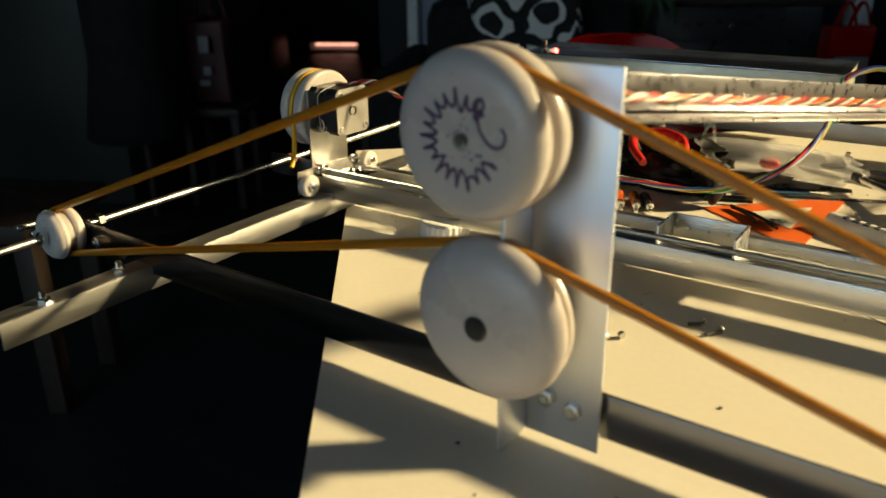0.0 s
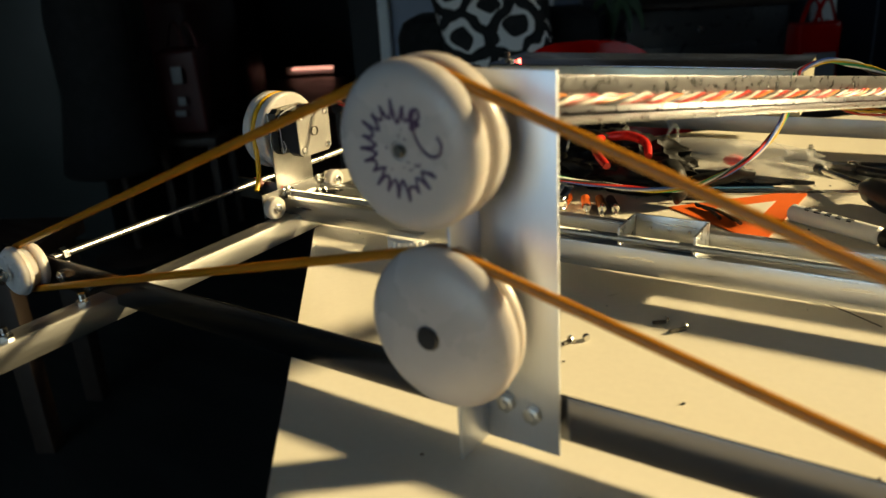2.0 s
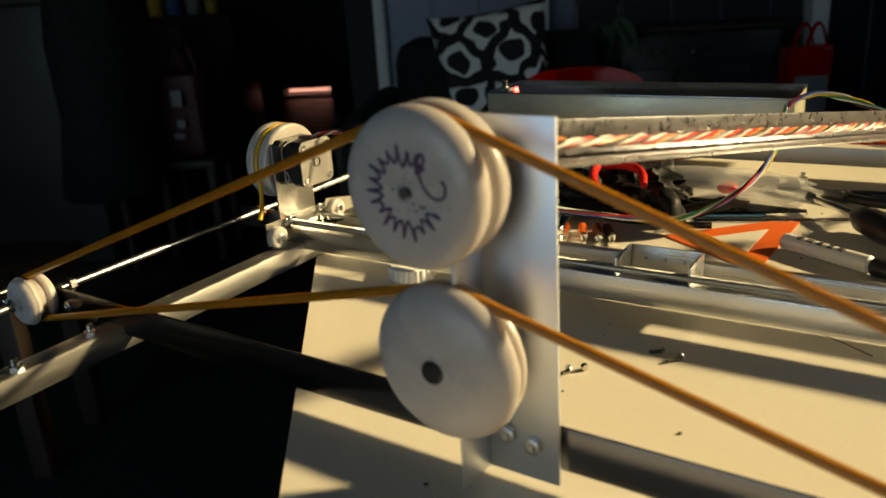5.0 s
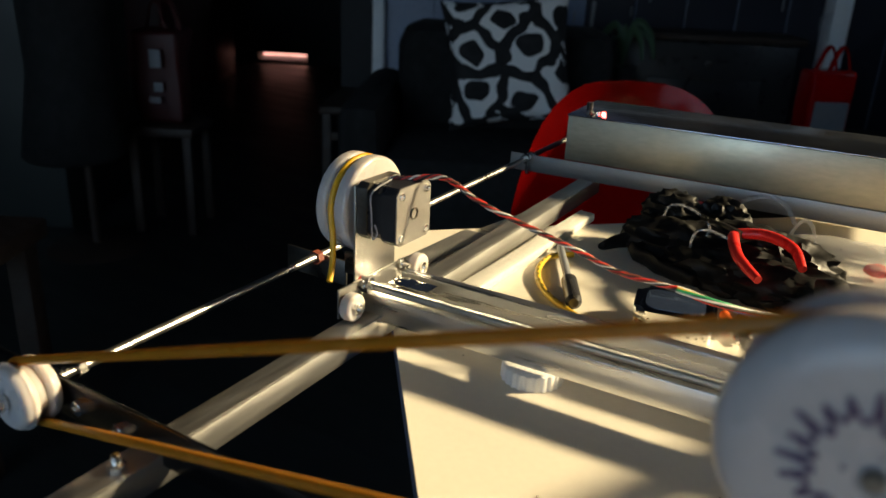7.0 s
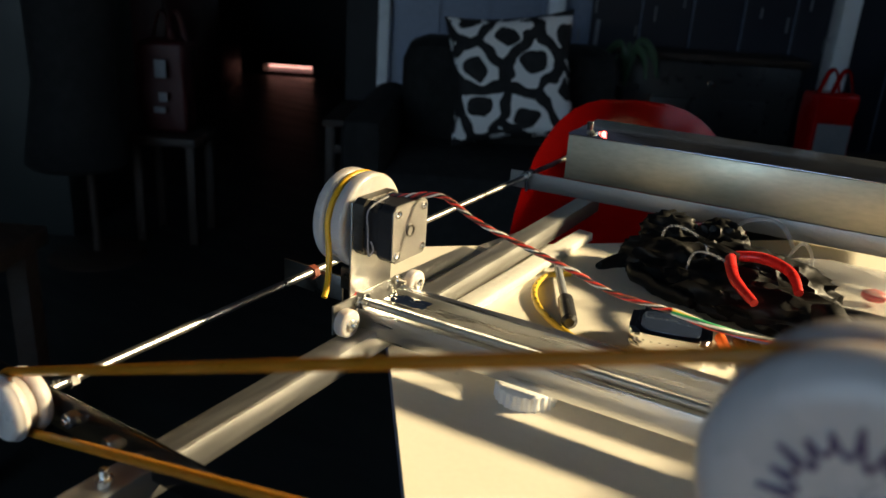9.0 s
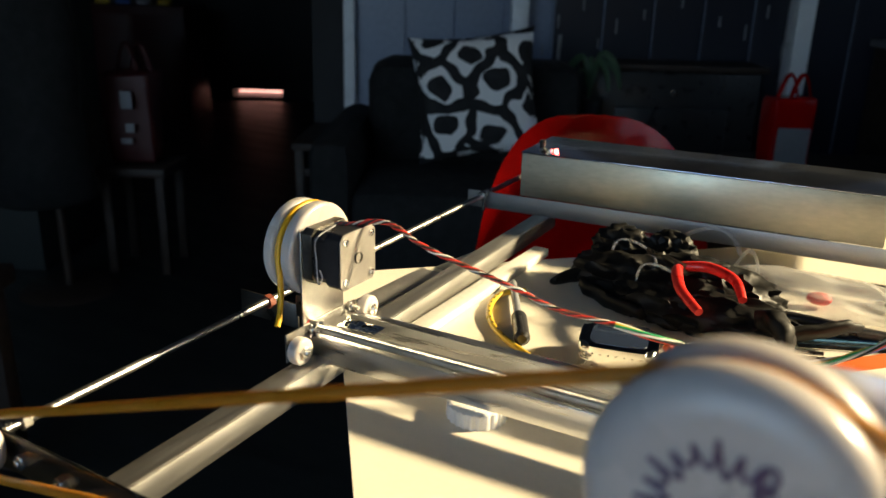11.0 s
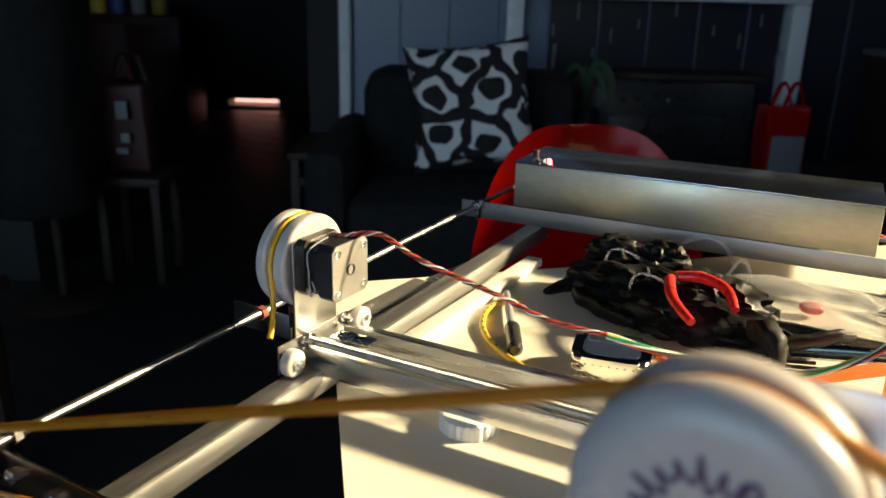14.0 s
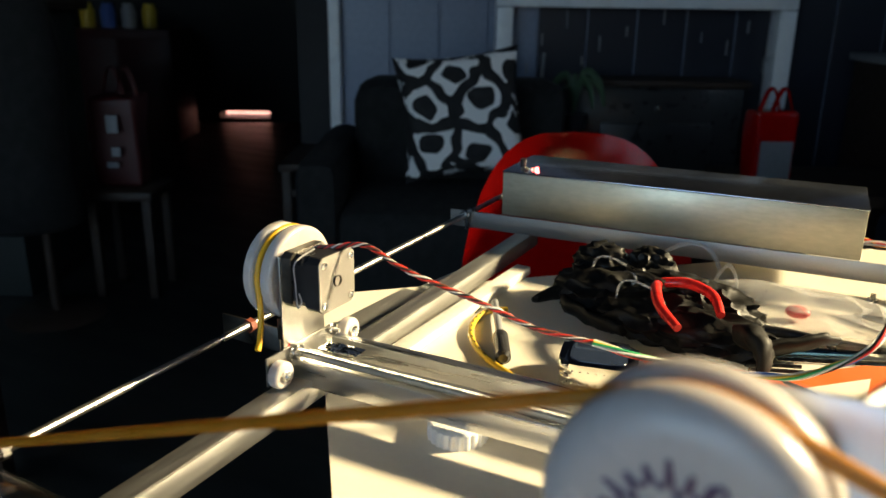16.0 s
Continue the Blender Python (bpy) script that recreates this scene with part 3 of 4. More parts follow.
motor_slice("front_flange", -0.3110, -0.3020, h, 0.004, DARK_STEEL, 0.0004)
motor_slice("stator", -0.3019, -0.2900, h - 0.0012, 0.006, BLACK, 0.0004)
end = motor_slice("end_cap", -0.2899, -0.2772, h, 0.004, BLACK, 0.0006)
face = motor_slice("end_face", -0.2771, -0.2760, h, 0.004, SATIN, 0.0003)
part("shaft_bush", lathe(bmesh.new(), [(0.0046, 0), (0.0046, 0.0009), (0.0035, 0.0009), (0.0032, -0.002), (0, -0.002)], (-0.2760, MY, MZ), (1, 0, 0), 24), DARK_STEEL, face)
for a in (-1, 1):
    for c in (-1, 1):
        part("screw", lathe(bmesh.new(), [(0.0030, 0), (0.0028, 0.0011), (0.0016, 0.0013), (0.0013, 0.0006), (0, 0.0006)], (-0.2760, MY + a * 0.0155, MZ + c * 0.0155), (1, 0, 0), 16), STEEL, face)
tie = [(-0.2935, MY - 0.004, MZ + 0.0225), (-0.2965, MY - 0.0225, MZ + 0.016), (-0.2960, MY - 0.0235, MZ), (-0.2955, MY - 0.0235, MZ - 0.012), (-0.2930, MY - 0.025, MZ - 0.017), (-0.2905, MY - 0.024, MZ - 0.012), (-0.2925, MY - 0.0245, MZ - 0.006)]
part("wire_tie", sweep(bmesh.new(), smoothed(tie), 0.0006, 6), WIRES["grey"], motor, "thin grey tie wire")
MP = Vector((-0.3475, MY + 0.012, MZ - 0.006))
prof_m = [(0, 0)] + rounded(0.0372, 0.0372, 0, 0.010, 0.003) + [(0.0325, 0.0125), (0.0325, 0.0155)] + rounded(0.0372, 0.0372, 0.017, 0.0285, 0.003) + [(0, 0.0285)]
part("pulley", lathe(bmesh.new(), prof_m, MP, (1, 0, 0), 72), NYLON, motor, "large white nylon pulley")
gx = MP.x + 0.014
cl = [Vector((gx, MP.y + 0.0350 * math.cos(radians(a)), MP.z + 0.0350 * math.sin(radians(a)))) for a in range(10, 186, 8)]
cl += [Vector((gx + 0.004, MP.y - 0.0375, MP.z - 0.022)), Vector((gx + 0.008, MP.y - 0.0435, MP.z - 0.038)), Vector((gx + 0.011, 0.7215, 0.7945))]
part("cord", sweep(bmesh.new(), smoothed(cl, 3), 0.0023, 12), CORD_Y, motor, "yellow rubber cord over the pulley")

for part_of_carriage in (mc, motor):
    part_of_carriage.location += Vector((0.0045, 0, 0.001))

# ---- control box on the back cross bar ----
box = thing("control_box", (-0.14, 1.25, T + 0.036), "dull aluminium control box with a switch and red lamp", "control box")
BX = yawed(-0.344, 1.190, 0, 5.0)
part("case", boxm((0, 0, T + 0.0402), (0.402, 0.115, T + 0.094), 0.0012, BX), BOX_ALU, box)
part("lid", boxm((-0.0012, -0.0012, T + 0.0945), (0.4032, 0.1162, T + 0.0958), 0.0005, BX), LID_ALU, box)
b = bmesh.new()
lathe(b, [(0.0052, 0), (0.0052, 0.0025), (0.0035, 0.0028), (0.0035, 0.0045), (0, 0.0045)], BX @ Vector((0.022, 0.016, T + 0.0958)), (0, 0, 1), 6)
sw = part("switch", b, STEEL, box, "toggle switch")
part("switch_lever", lathe(bmesh.new(), [(0.0035, 0), (0.004, 0.009), (0.0035, 0.0095), (0, 0.0095)], BX @ Vector((0.020, 0.017, T + 0.1003)), (0, 0, 1), 12), BLACK, sw)
for x in (0.031, 0.038):
    part("lamp", lathe(bmesh.new(), [(0.0026, 0), (0.0026, 0.003), (0.002, 0.0045), (0, 0.005)], BX @ Vector((x, 0.016, T + 0.0958)), (0, 0, 1), 12), LED if x > 0.035 else STEEL, box, "lit red lamp" if x > 0.035 else "")

# ---- wiring arm from the post to the back ----
arm = thing("wiring_arm", (0.13, 0.8, 0.9), "aluminium angle carrying a twisted wire bundle", "arm")
A0, A1 = Vector((0.0900, 0.5435, 0.9440)), Vector((0.245, 1.10, 0.862))
ad = (A1 - A0).normalized()
aside = Vector((ad.y, -ad.x, 0)).normalized()
aup = aside.cross(ad)
am = Matrix(((ad.x, -aside.x, aup.x, A0.x), (ad.y, -aside.y, aup.y, A0.y), (ad.z, -aside.z, aup.z, A0.z), (0, 0, 0, 1)))
al = (A1 - A0).length
ab = bmesh.new()
block(ab, (0, 0.018, -0.020), (al, 0.020, 0), 0.0004, am)
block(ab, (0, 0.0, -0.020), (al, 0.018, -0.018), 0.0004, am)
part("angle_profile", ab, ARM_ALU, arm)
part("back_leg", rod(bmesh.new(), A1 + Vector((0, -0.01, -0.03)), A1 + Vector((0, 0.12, -0.06)), 0.004), ALU_Y, arm)


def bundle(points, colours, r=0.0011, twist=0.0022, turns=18, name="wire", steps=10):
    """Wires wound round each other along a line."""
    base = smoothed(points, steps)
    out = []
    n = len(base)
    for i, c in enumerate(colours):
        line, up = [], Vector((0, 0, 1))
        for k, p in enumerate(base):
            d = (base[min(k + 1, n - 1)] - base[max(k - 1, 0)]).normalized()
            s = d.cross(up).normalized()
            q = s.cross(d)
            a = 2 * math.pi * (turns * k / n + i / len(colours))
            w = twist * (0.75 + 0.25 * math.sin(3.1 * i + 0.37 * k))
            line.append(p + (s * math.cos(a) + q * math.sin(a)) * w)
        out.append((c, sweep(bmesh.new(), line, r, 6)))
    return out


def wire_thing(name, label, points, colours, **k):
    w = thing(name, Vector(points[0]), label, "wires")
    for c, bm in bundle(points, colours, **k):
        part("wire", bm, WIRES[c], w, c + " wire")
    return w


run = [(-0.302, 0.766, 0.867), (-0.282, 0.769, 0.870), (-0.256, 0.775, 0.874), (-0.231, 0.782, 0.860), (-0.199, 0.794, 0.846), (-0.168, 0.805, 0.834), (-0.137, 0.817, 0.820), (-0.098, 0.832, 0.812)]
wire_thing("motor_wires", "dark red, black and white wires twisted from the motor", run, ["red", "black", "brown", "red", "black", "white", "brown"], turns=9, twist=0.0016, r=0.00082, steps=9)
run = [(-0.098, 0.832, 0.812), (-0.065, 0.846, 0.803), (-0.030, 0.876, 0.792), (0.002, 0.892, 0.787), (0.032, 0.896, 0.791), (0.057, 0.905, 0.802), (0.077, 0.917, 0.816), (0.087, 0.948, 0.828), (0.093, 0.975, 0.848), (0.093, 0.990, 0.869), (0.096, 1.000, 0.879), (0.116, 1.000, 0.888), (0.140, 0.990, 0.887), (0.162, 0.980, 0.882), (0.193, 0.970, 0.874)]
wire_thing("motor_wires", "green, yellow and white wires looping up past the arm", run, ["green", "yellow", "white", "blue", "red", "black", "white"], turns=3.5, twist=0.0022, r=0.0010, steps=9)
pts = [am @ Vector((al * k / 8, 0.011, -0.0105)) for k in range(9)]
wire_thing("arm_wires", "tightly twisted wire bundle lying along the arm", pts, ["red", "white", "brown", "red", "white", "black", "orange"], turns=13, twist=0.0024, r=0.0008, steps=20)

# ---- loose things on the table ----
def crumple(bm, at, radii, seed, fold=0.35, m=None, level=4, freq=1.9):
    """A crumpled skin: a squashed ball with sharp folds."""
    r = bmesh.ops.create_icosphere(bm, subdivisions=level, radius=1)
    off = Vector((seed * 3.7, seed * 1.9, seed * 2.3))
    for v in r["verts"]:
        n = v.co.normalized()
        ridge = 1 - 2 * abs(noise.noise(n * freq + off)) - 0.6 * abs(noise.noise(n * freq * 2.3 + off))
        p = n * (1 + fold * ridge)
        v.co = Vector((p.x * radii[0], p.y * radii[1], p.z * radii[2]))
        if m is not None:
            v.co = m @ v.co
        v.co += Vector(at)
        v.co.z = max(v.co.z, T + 0.0006)
    return bm


def lying(points, r, z=None):
    return [Vector((x, y, (T + r) if z is None else z)) for x, y in points]


# gloves
gloves = thing("rubber_gloves", (-0.12, 1.05, T), "heap of crumpled black rubber gloves on the table", "gloves")
for at, rad, seed, name in (((-0.150, 1.055, T + 0.018), (0.052, 0.038, 0.022), 1, "palm"), ((-0.100, 1.020, T + 0.016), (0.050, 0.034, 0.020), 2, "palm"),
                            ((-0.175, 1.085, T + 0.036), (0.026, 0.020, 0.018), 3, "cuff"), ((-0.130, 1.098, T + 0.034), (0.022, 0.022, 0.019), 4, "cuff"),
                            ((-0.050, 1.005, T + 0.014), (0.048, 0.026, 0.018), 5, "palm"), ((-0.095, 1.055, T + 0.030), (0.034, 0.026, 0.016), 6, "palm"), ((-0.060, 1.055, T + 0.018), (0.040, 0.030, 0.022), 9, "palm")):
    part(name, crumple(bmesh.new(), at, rad, seed, 0.37, freq=2.4), GLOVE, gloves, smooth=60)
for pts, r in (([(-0.02, 0.985, T + 0.026), (-0.005, 0.978, T + 0.030), (0.004, 0.968, T + 0.020), (0.003, 0.958, T + 0.008)], [0.016, 0.019, 0.015, 0.007]),
               ([(0.0, 1.005, T + 0.012), (0.022, 1.018, T + 0.016), (0.040, 1.032, T + 0.020), (0.052, 1.045, T + 0.016)], [0.012, 0.011, 0.010, 0.006]),
               ([(-0.20, 1.05, T + 0.012), (-0.215, 1.035, T + 0.010), (-0.222, 1.02, T + 0.008)], [0.012, 0.010, 0.006]),
               ([(-0.19, 1.02, T + 0.010), (-0.16, 1.0, T + 0.010), (-0.12, 0.985, T + 0.010)], [0.012, 0.012, 0.008]),
               ([(-0.195, 1.09, T + 0.030), (-0.187, 1.105, T + 0.040), (-0.180, 1.112, T + 0.044)], [0.013, 0.013, 0.009])):
    n = len(pts)
    line = smoothed(pts, 6)
    rr = [r[min(int(k / 6), n - 1)] * (1 - k % 6 / 6) + r[min(int(k / 6) + 1, n - 1)] * (k % 6 / 6) for k in range(len(line))]
    bm = sweep(bmesh.new(), line, rr, 12, flat=0.5)
    for v in bm.verts:
        v.co += Vector((1, 1, 0.6)) * 0.0035 * noise.noise(v.co * 90)
        v.co.z = max(v.co.z, T + 0.0006)
    part("finger", bm, GLOVE, gloves, smooth=75)

# safety glasses
gl = thing("safety_glasses", (-0.10, 1.06, T + 0.02), "clear plastic safety glasses lying on black gloves", "glasses")
for c, a in (((-0.115, 1.000, T + 0.036), 0), ((-0.155, 1.045, T + 0.040), 1)):
    line = [Vector(c) + Vector((0.026 * math.cos(t) * 0.9 + 0.004 * math.cos(2 * t), 0.011 * math.cos(t) * -0.4 + 0.004 * math.sin(t), 0.016 * math.sin(t))) for t in [2 * math.pi * k / 32 for k in range(32)]]
    rim = part("lens_rim", sweep(bmesh.new(), line, 0.0011, 8, ring=True), CLEAR, gl)
    bm = bmesh.new()
    bm.faces.new([bm.verts.new(p) for p in line])
    bmesh.ops.solidify(bm, geom=bm.faces[:], thickness=0.0012)
    part("lens", bm, LENS, rim)
arms = ([(-0.140, 1.110, T + 0.030), (-0.125, 1.150, T + 0.042), (-0.105, 1.175, T + 0.046), (-0.085, 1.170, T + 0.042), (-0.070, 1.150, T + 0.030)],
        [(-0.072, 1.130, T + 0.020), (-0.060, 1.128, T + 0.042), (-0.047, 1.105, T + 0.040), (-0.043, 1.085, T + 0.022), (-0.055, 1.070, T + 0.010)])
for pts in arms:
    part("temple", sweep(bmesh.new(), smoothed(pts, 8), 0.0024, 8, flat=0.5), CLEAR, gl)
part("hinge", boxm((-0.148, 1.098, T + 0.022), (-0.134, 1.106, T + 0.038), 0.001), CLEAR, gl)
for k in range(3):
    part("pin", rod(bmesh.new(), (-0.136, 1.102, T + 0.025 + k * 0.005), (-0.128, 1.102, T + 0.026 + k * 0.005), 0.0007, 6), STEEL, gl)

# red-handled pliers
pl = thing("pliers", (-0.08, 1.02, T + 0.02), "small pliers with red plastic handles on the gloves", "pliers")
for pts in ([(-0.106, 1.040, T + 0.042), (-0.103, 1.022, T + 0.044), (-0.090, 0.990, T + 0.040), (-0.068, 0.965, T + 0.034)],
            [(-0.104, 1.044, T + 0.043), (-0.080, 1.046, T + 0.046), (-0.055, 1.032, T + 0.044), (-0.042, 1.008, T + 0.036)]):
    line = smoothed(pts, 8)
    part("handle", sweep(bmesh.new(), line, [0.0035 + 0.0016 * math.sin(math.pi * min(1, 0.25 + 0.75 * k / len(line))) for k in range(len(line))], 12), RED, pl)
part("jaw", sweep(bmesh.new(), smoothed([(-0.100, 1.040, T + 0.043), (-0.120, 1.052, T + 0.044), (-0.142, 1.062, T + 0.046)], 5), [0.006] * 6 + [0.004] * 5, 8, flat=0.6), DARK_STEEL, pl)

pl.location += Vector((0.004, -0.016, 0.004))

# clear bag with red part inside
bag = thing("plastic_bag", (0.01, 1.12, T), "crinkled clear plastic bag with a red part inside", "bag")
part("film", crumple(bmesh.new(), (-0.004, 1.122, T + 0.010), (0.088, 0.036, 0.015), 7, 0.45, pose(0, 0, 0, 0, 0, 5)), BAG, bag, smooth=60)
part("red_part", crumple(bmesh.new(), (0.012, 1.122, T + 0.009), (0.011, 0.008, 0.006), 8, 0.1, level=3), RED, bag)

# polished tin
tin = thing("hinged_tin", (-0.113, 0.898, T), "polished chrome tin with a row of dimples", "tin")
TM = yawed(-0.113, 0.899, 0, 14)


def rounded_tin(a, b, z0, z1, ease):
    out = []
    for k in range(44):
        t = 2 * math.pi * k / 44
        c, n = math.cos(t), math.sin(t)
        out.append((a * math.copysign(abs(c) ** 0.42, c), b * math.copysign(abs(n) ** 0.42, n)))
    bm = slab(bmesh.new(), out, z0, z1)
    rims = [e for e in bm.edges if abs(e.verts[0].co.z - e.verts[1].co.z) < 1e-6]
    bmesh.ops.bevel(bm, geom=rims, offset=ease, segments=4, affect="EDGES", profile=0.5)
    bm.transform(TM)
    return bm


part("base", rounded_tin(0.031, 0.027, T, T + 0.0115, 0.002), CHROME, tin)
part("lid", rounded_tin(0.0315, 0.0275, T + 0.0117, T + 0.0225, 0.005), CHROME, tin)
# Dark reflection in the chrome lid, built as a thin dark panel.
part("lid_reflection", rounded_tin(0.023, 0.0195, T + 0.0226, T + 0.0232, 0.0002), material("dark_blue_lid_reflection", (0.02, 0.03, 0.06), 0.08, 0.0, 0.1, 20, 0), tin, "dark glossy panel for the lid's reflection")
for k in range(9):
    for z in (0.006, 0.0165):
        part("dimple", lathe(bmesh.new(), [(0.0011, 0), (0.0008, 0.0006), (0, 0.0008)], TM @ Vector((-0.025 + k * 0.00625, -0.0274, T + z)), TM.to_3x3() @ Vector((0, -1, 0)), 8), CHROME, tin)
# little screwdrivers beside the tin
for (a, b, c), mat in ((((-0.083, 0.940), (-0.070, 0.915), (-0.062, 0.899)), ORANGE), (((-0.070, 0.945), (-0.056, 0.92), (-0.048, 0.902)), BROWN), (((-0.060, 0.948), (-0.045, 0.925), (-0.037, 0.910)), BLACK)):
    d = thing("screwdriver", (a[0], a[1], T), "small screwdriver with a turned handle lying on the table", "screwdriver", "screwdrivers by the tin")
    part("handle", rod(bmesh.new(), (a[0], a[1], T + 0.005), (b[0], b[1], T + 0.005), 0.0045, 12), mat, d)
    part("collar", rod(bmesh.new(), (b[0], b[1], T + 0.005), (b[0] * 0.6 + c[0] * 0.4, b[1] * 0.6 + c[1] * 0.4, T + 0.005), 0.0040, 12), STEEL, d)
    part("tip", rod(bmesh.new(), (b[0], b[1], T + 0.005), (c[0], c[1], T + 0.003), 0.0018, 8), STEEL, d)

# yellow tube, marker pen, batten, plates
tube = solo("yellow_tube", sweep(bmesh.new(), smoothed([(-0.240, 0.992, T + 0.003), (-0.254, 0.975, T + 0.003), (-0.253, 0.945, T + 0.003), (-0.238, 0.912, T + 0.003), (-0.210, 0.883, T + 0.003), (-0.172, 0.860, T + 0.003)], 8), 0.0029, 12), TUBE_Y, "curved yellow tube with dark print on the table", "tube")
for k in range(13):
    a = 0.10 + 0.065 * k
    q = smoothed([(-0.240, 0.992, 0), (-0.254, 0.975, 0), (-0.253, 0.945, 0), (-0.238, 0.912, 0), (-0.210, 0.883, 0), (-0.172, 0.860, 0)], 20)
    i = int(a * (len(q) - 2))
    d = q[i + 1] - q[i]
    part("print_bar", boxm((-0.0020, -0.0007, 0.0000), (0.0020, 0.0007, 0.0002), 0, Matrix.Translation(q[i] + Vector((0.0008, -0.0008, T + 0.00575))) @ pose(0, 0, 0, 0, 0, math.degrees(math.atan2(d.y, d.x)))), BLACK, tube, "dark print")
pen = thing("marker_pen", (-0.22, 0.93, T), "grey marker pen with a black cap", "pen")
part("barrel", rod(bmesh.new(), (-0.256, 0.996, T + 0.0062), (-0.214, 0.922, T + 0.0066), 0.0036, 16), SCREEN, pen)
cap = part("cap", rod(bmesh.new(), (-0.2140, 0.9225, T + 0.0072), (-0.190, 0.879, T + 0.0072), 0.0070, 16, 0.003), BLACK, pen, "black cap")
part("clip", boxm((-0.0012, 0, 0.0060), (0.0012, 0.034, 0.0085), 0.0006, Matrix.Translation((-0.190, 0.879, T + 0.0062)) @ pose(0, 0, 0, 0, 0, 29)), BLACK, cap)
bat = bmesh.new()
block(bat, (0, 0, T + 0.0002), (0.018, 0.262, T + 0.010), 0.002, yawed(-0.2835, 0.846, 0, 0))
for v in bat.verts:
    v.co += Vector((1, 0.3, 0.4)) * 0.002 * noise.noise(v.co * 45)
    v.co.z = max(v.co.z, T + 0.0004)
solo("batten", bat, TAPE, "rough white painted batten lying beside the rail", "batten")
for x, y, w, l, a in ((-0.352, 0.880, 0.026, 0.11, -2), (-0.340, 1.000, 0.020, 0.075, -8)):
    solo("aluminium_strip", boxm((-w / 2, 0, T + 0.0003), (w / 2, l, T + 0.0022), 0.0004, yawed(x, y, 0, a)), ALU_Y, "short flat aluminium strip lying by the rail", "metal strip")

# white ribbed cap under the beam
capm = bmesh.new()
prof = [(0, 0.012), (0.0195, 0.012), (0.0212, 0.0108), (0.0215, 0.0), (0, 0)]
lathe(capm, prof, (-0.169, 0.762, T), (0, 0, 1), 96)
for v in capm.verts:
    d = v.co - Vector((-0.169, 0.762, v.co.z))
    if d.length > 0.0205:
        k = round(math.degrees(math.atan2(d.y, d.x)) / 3.75)
        d *= 1.035 if k % 4 < 2 else 0.985
        v.co = Vector((-0.169, 0.762, v.co.z)) + d
solo("bottle_closure", capm, PLASTIC_W, "white ribbed plastic bottle cap under the beam", "cap", smooth=30)

# orange warning triangle with black offcuts
tri = thing("warning_card", (0.06, 0.98, T), "orange triangle card with a pale centre", "card")
A, Bv, Cv = Vector((-0.004, 0.958)), Vector((0.104, 1.070)), Vector((0.100, 0.896))
part("card", slab(bmesh.new(), [A, Bv, Cv], T + 0.0003, T + 0.0012), ORANGE, tri, smooth=0)
g = (A + Bv + Cv) / 3
part("centre", slab(bmesh.new(), [g + (q - g) * 0.42 for q in (A, Bv, Cv)], T + 0.0013, T + 0.0017), PAPER, tri, "pale printed centre", smooth=0)
for pts in ([(0.022, 0.965), (0.045, 0.955), (0.064, 0.938), (0.072, 0.930)], [(0.020, 0.968), (0.040, 0.952), (0.052, 0.936)], [(-0.012, 0.982), (0.005, 0.992), (0.030, 1.002)], [(-0.008, 0.974), (0.015, 0.985), (0.033, 0.992)]):
    solo("rubber_strip", sweep(bmesh.new(), smoothed([(x, y, T + 0.0042) for x, y in pts], 6), 0.0022, 8, flat=0.8), BLACK, "thin black rubber offcut lying on the table", "offcut", group="rubber offcuts")
solo("steel_rule", boxm((0, -0.005, T + 0.0003), (0.19, 0.005, T + 0.0016), 0.0003, yawed(0.008, 1.016, 0, 24)), STEEL, "narrow steel rule lying on the table", "ruler")
solo("blue_blade", boxm((0, -0.008, T + 0.0020), (0.16, 0.008, T + 0.0032), 0.0004, yawed(-0.075, 0.990, 0, 27)), BLUE, "blue steel saw blade lying under the gloves", "blade")


def nose_pliers(at, deg, length, label):
    n = thing("nose_pliers", (at[0], at[1], T), label, "pliers", "long-nosed pliers")
    m = Matrix.Translation((at[0], at[1], T)) @ pose(0, 0, 0, 0, 0, deg)
    for s in (-1, 1):
        line = [m @ Vector((length * k / 10, s * (0.0012 + 0.0065 * (k / 10) ** 1.5), 0.006)) for k in range(11)]
        part("jaw", sweep(bmesh.new(), line, [0.0018 + 0.0045 * k / 10 for k in range(11)], 8, flat=0.8), DARK_STEEL, n)
        line = smoothed([m @ Vector(q) for q in ((length, s * 0.006, 0.007), (length + 0.03, s * 0.014, 0.007), (length + 0.10, s * 0.016, 0.007), (length + 0.14, s * 0.010, 0.007))], 6)
        part("handle", sweep(bmesh.new(), line, 0.0052, 10), BLACK, n)
    part("pivot", lathe(bmesh.new(), [(0.006, 0), (0.006, 0.002), (0.004, 0.003), (0, 0.003)], m @ Vector((length * 0.93, 0, 0.0105)), (0, 0, 1), 16), STEEL, n)
    return n


nose_pliers((0.060, 1.152), -6, 0.075, "dark long-nosed pliers lying closed on the table")
nose_pliers((0.105, 1.075), 194, 0.075, "oiled long-nosed pliers half under the gloves")
sd = thing("black_screwdriver", (0.14, 1.07, T), "screwdriver with a fat black handle and steel shaft", "screwdriver")
part("shaft", rod(bmesh.new(), (0.104, 1.107, T + 0.012), (0.156, 1.046, T + 0.015), 0.0034, 12), STEEL, sd)
part("tip", rod(bmesh.new(), (0.100, 1.112, T + 0.0115), (0.107, 1.103, T + 0.012), 0.0052, 14), BLACK, sd)
part("handle", lathe(bmesh.new(), [(0, 0), (0.008, 0.001), (0.0125, 0.012), (0.0145, 0.035), (0.0125, 0.07), (0.013, 0.09), (0.009, 0.10), (0, 0.10)], (0.154, 1.048, T + 0.0148), (0.65, -0.76, 0.0), 24), BLACK, sd)
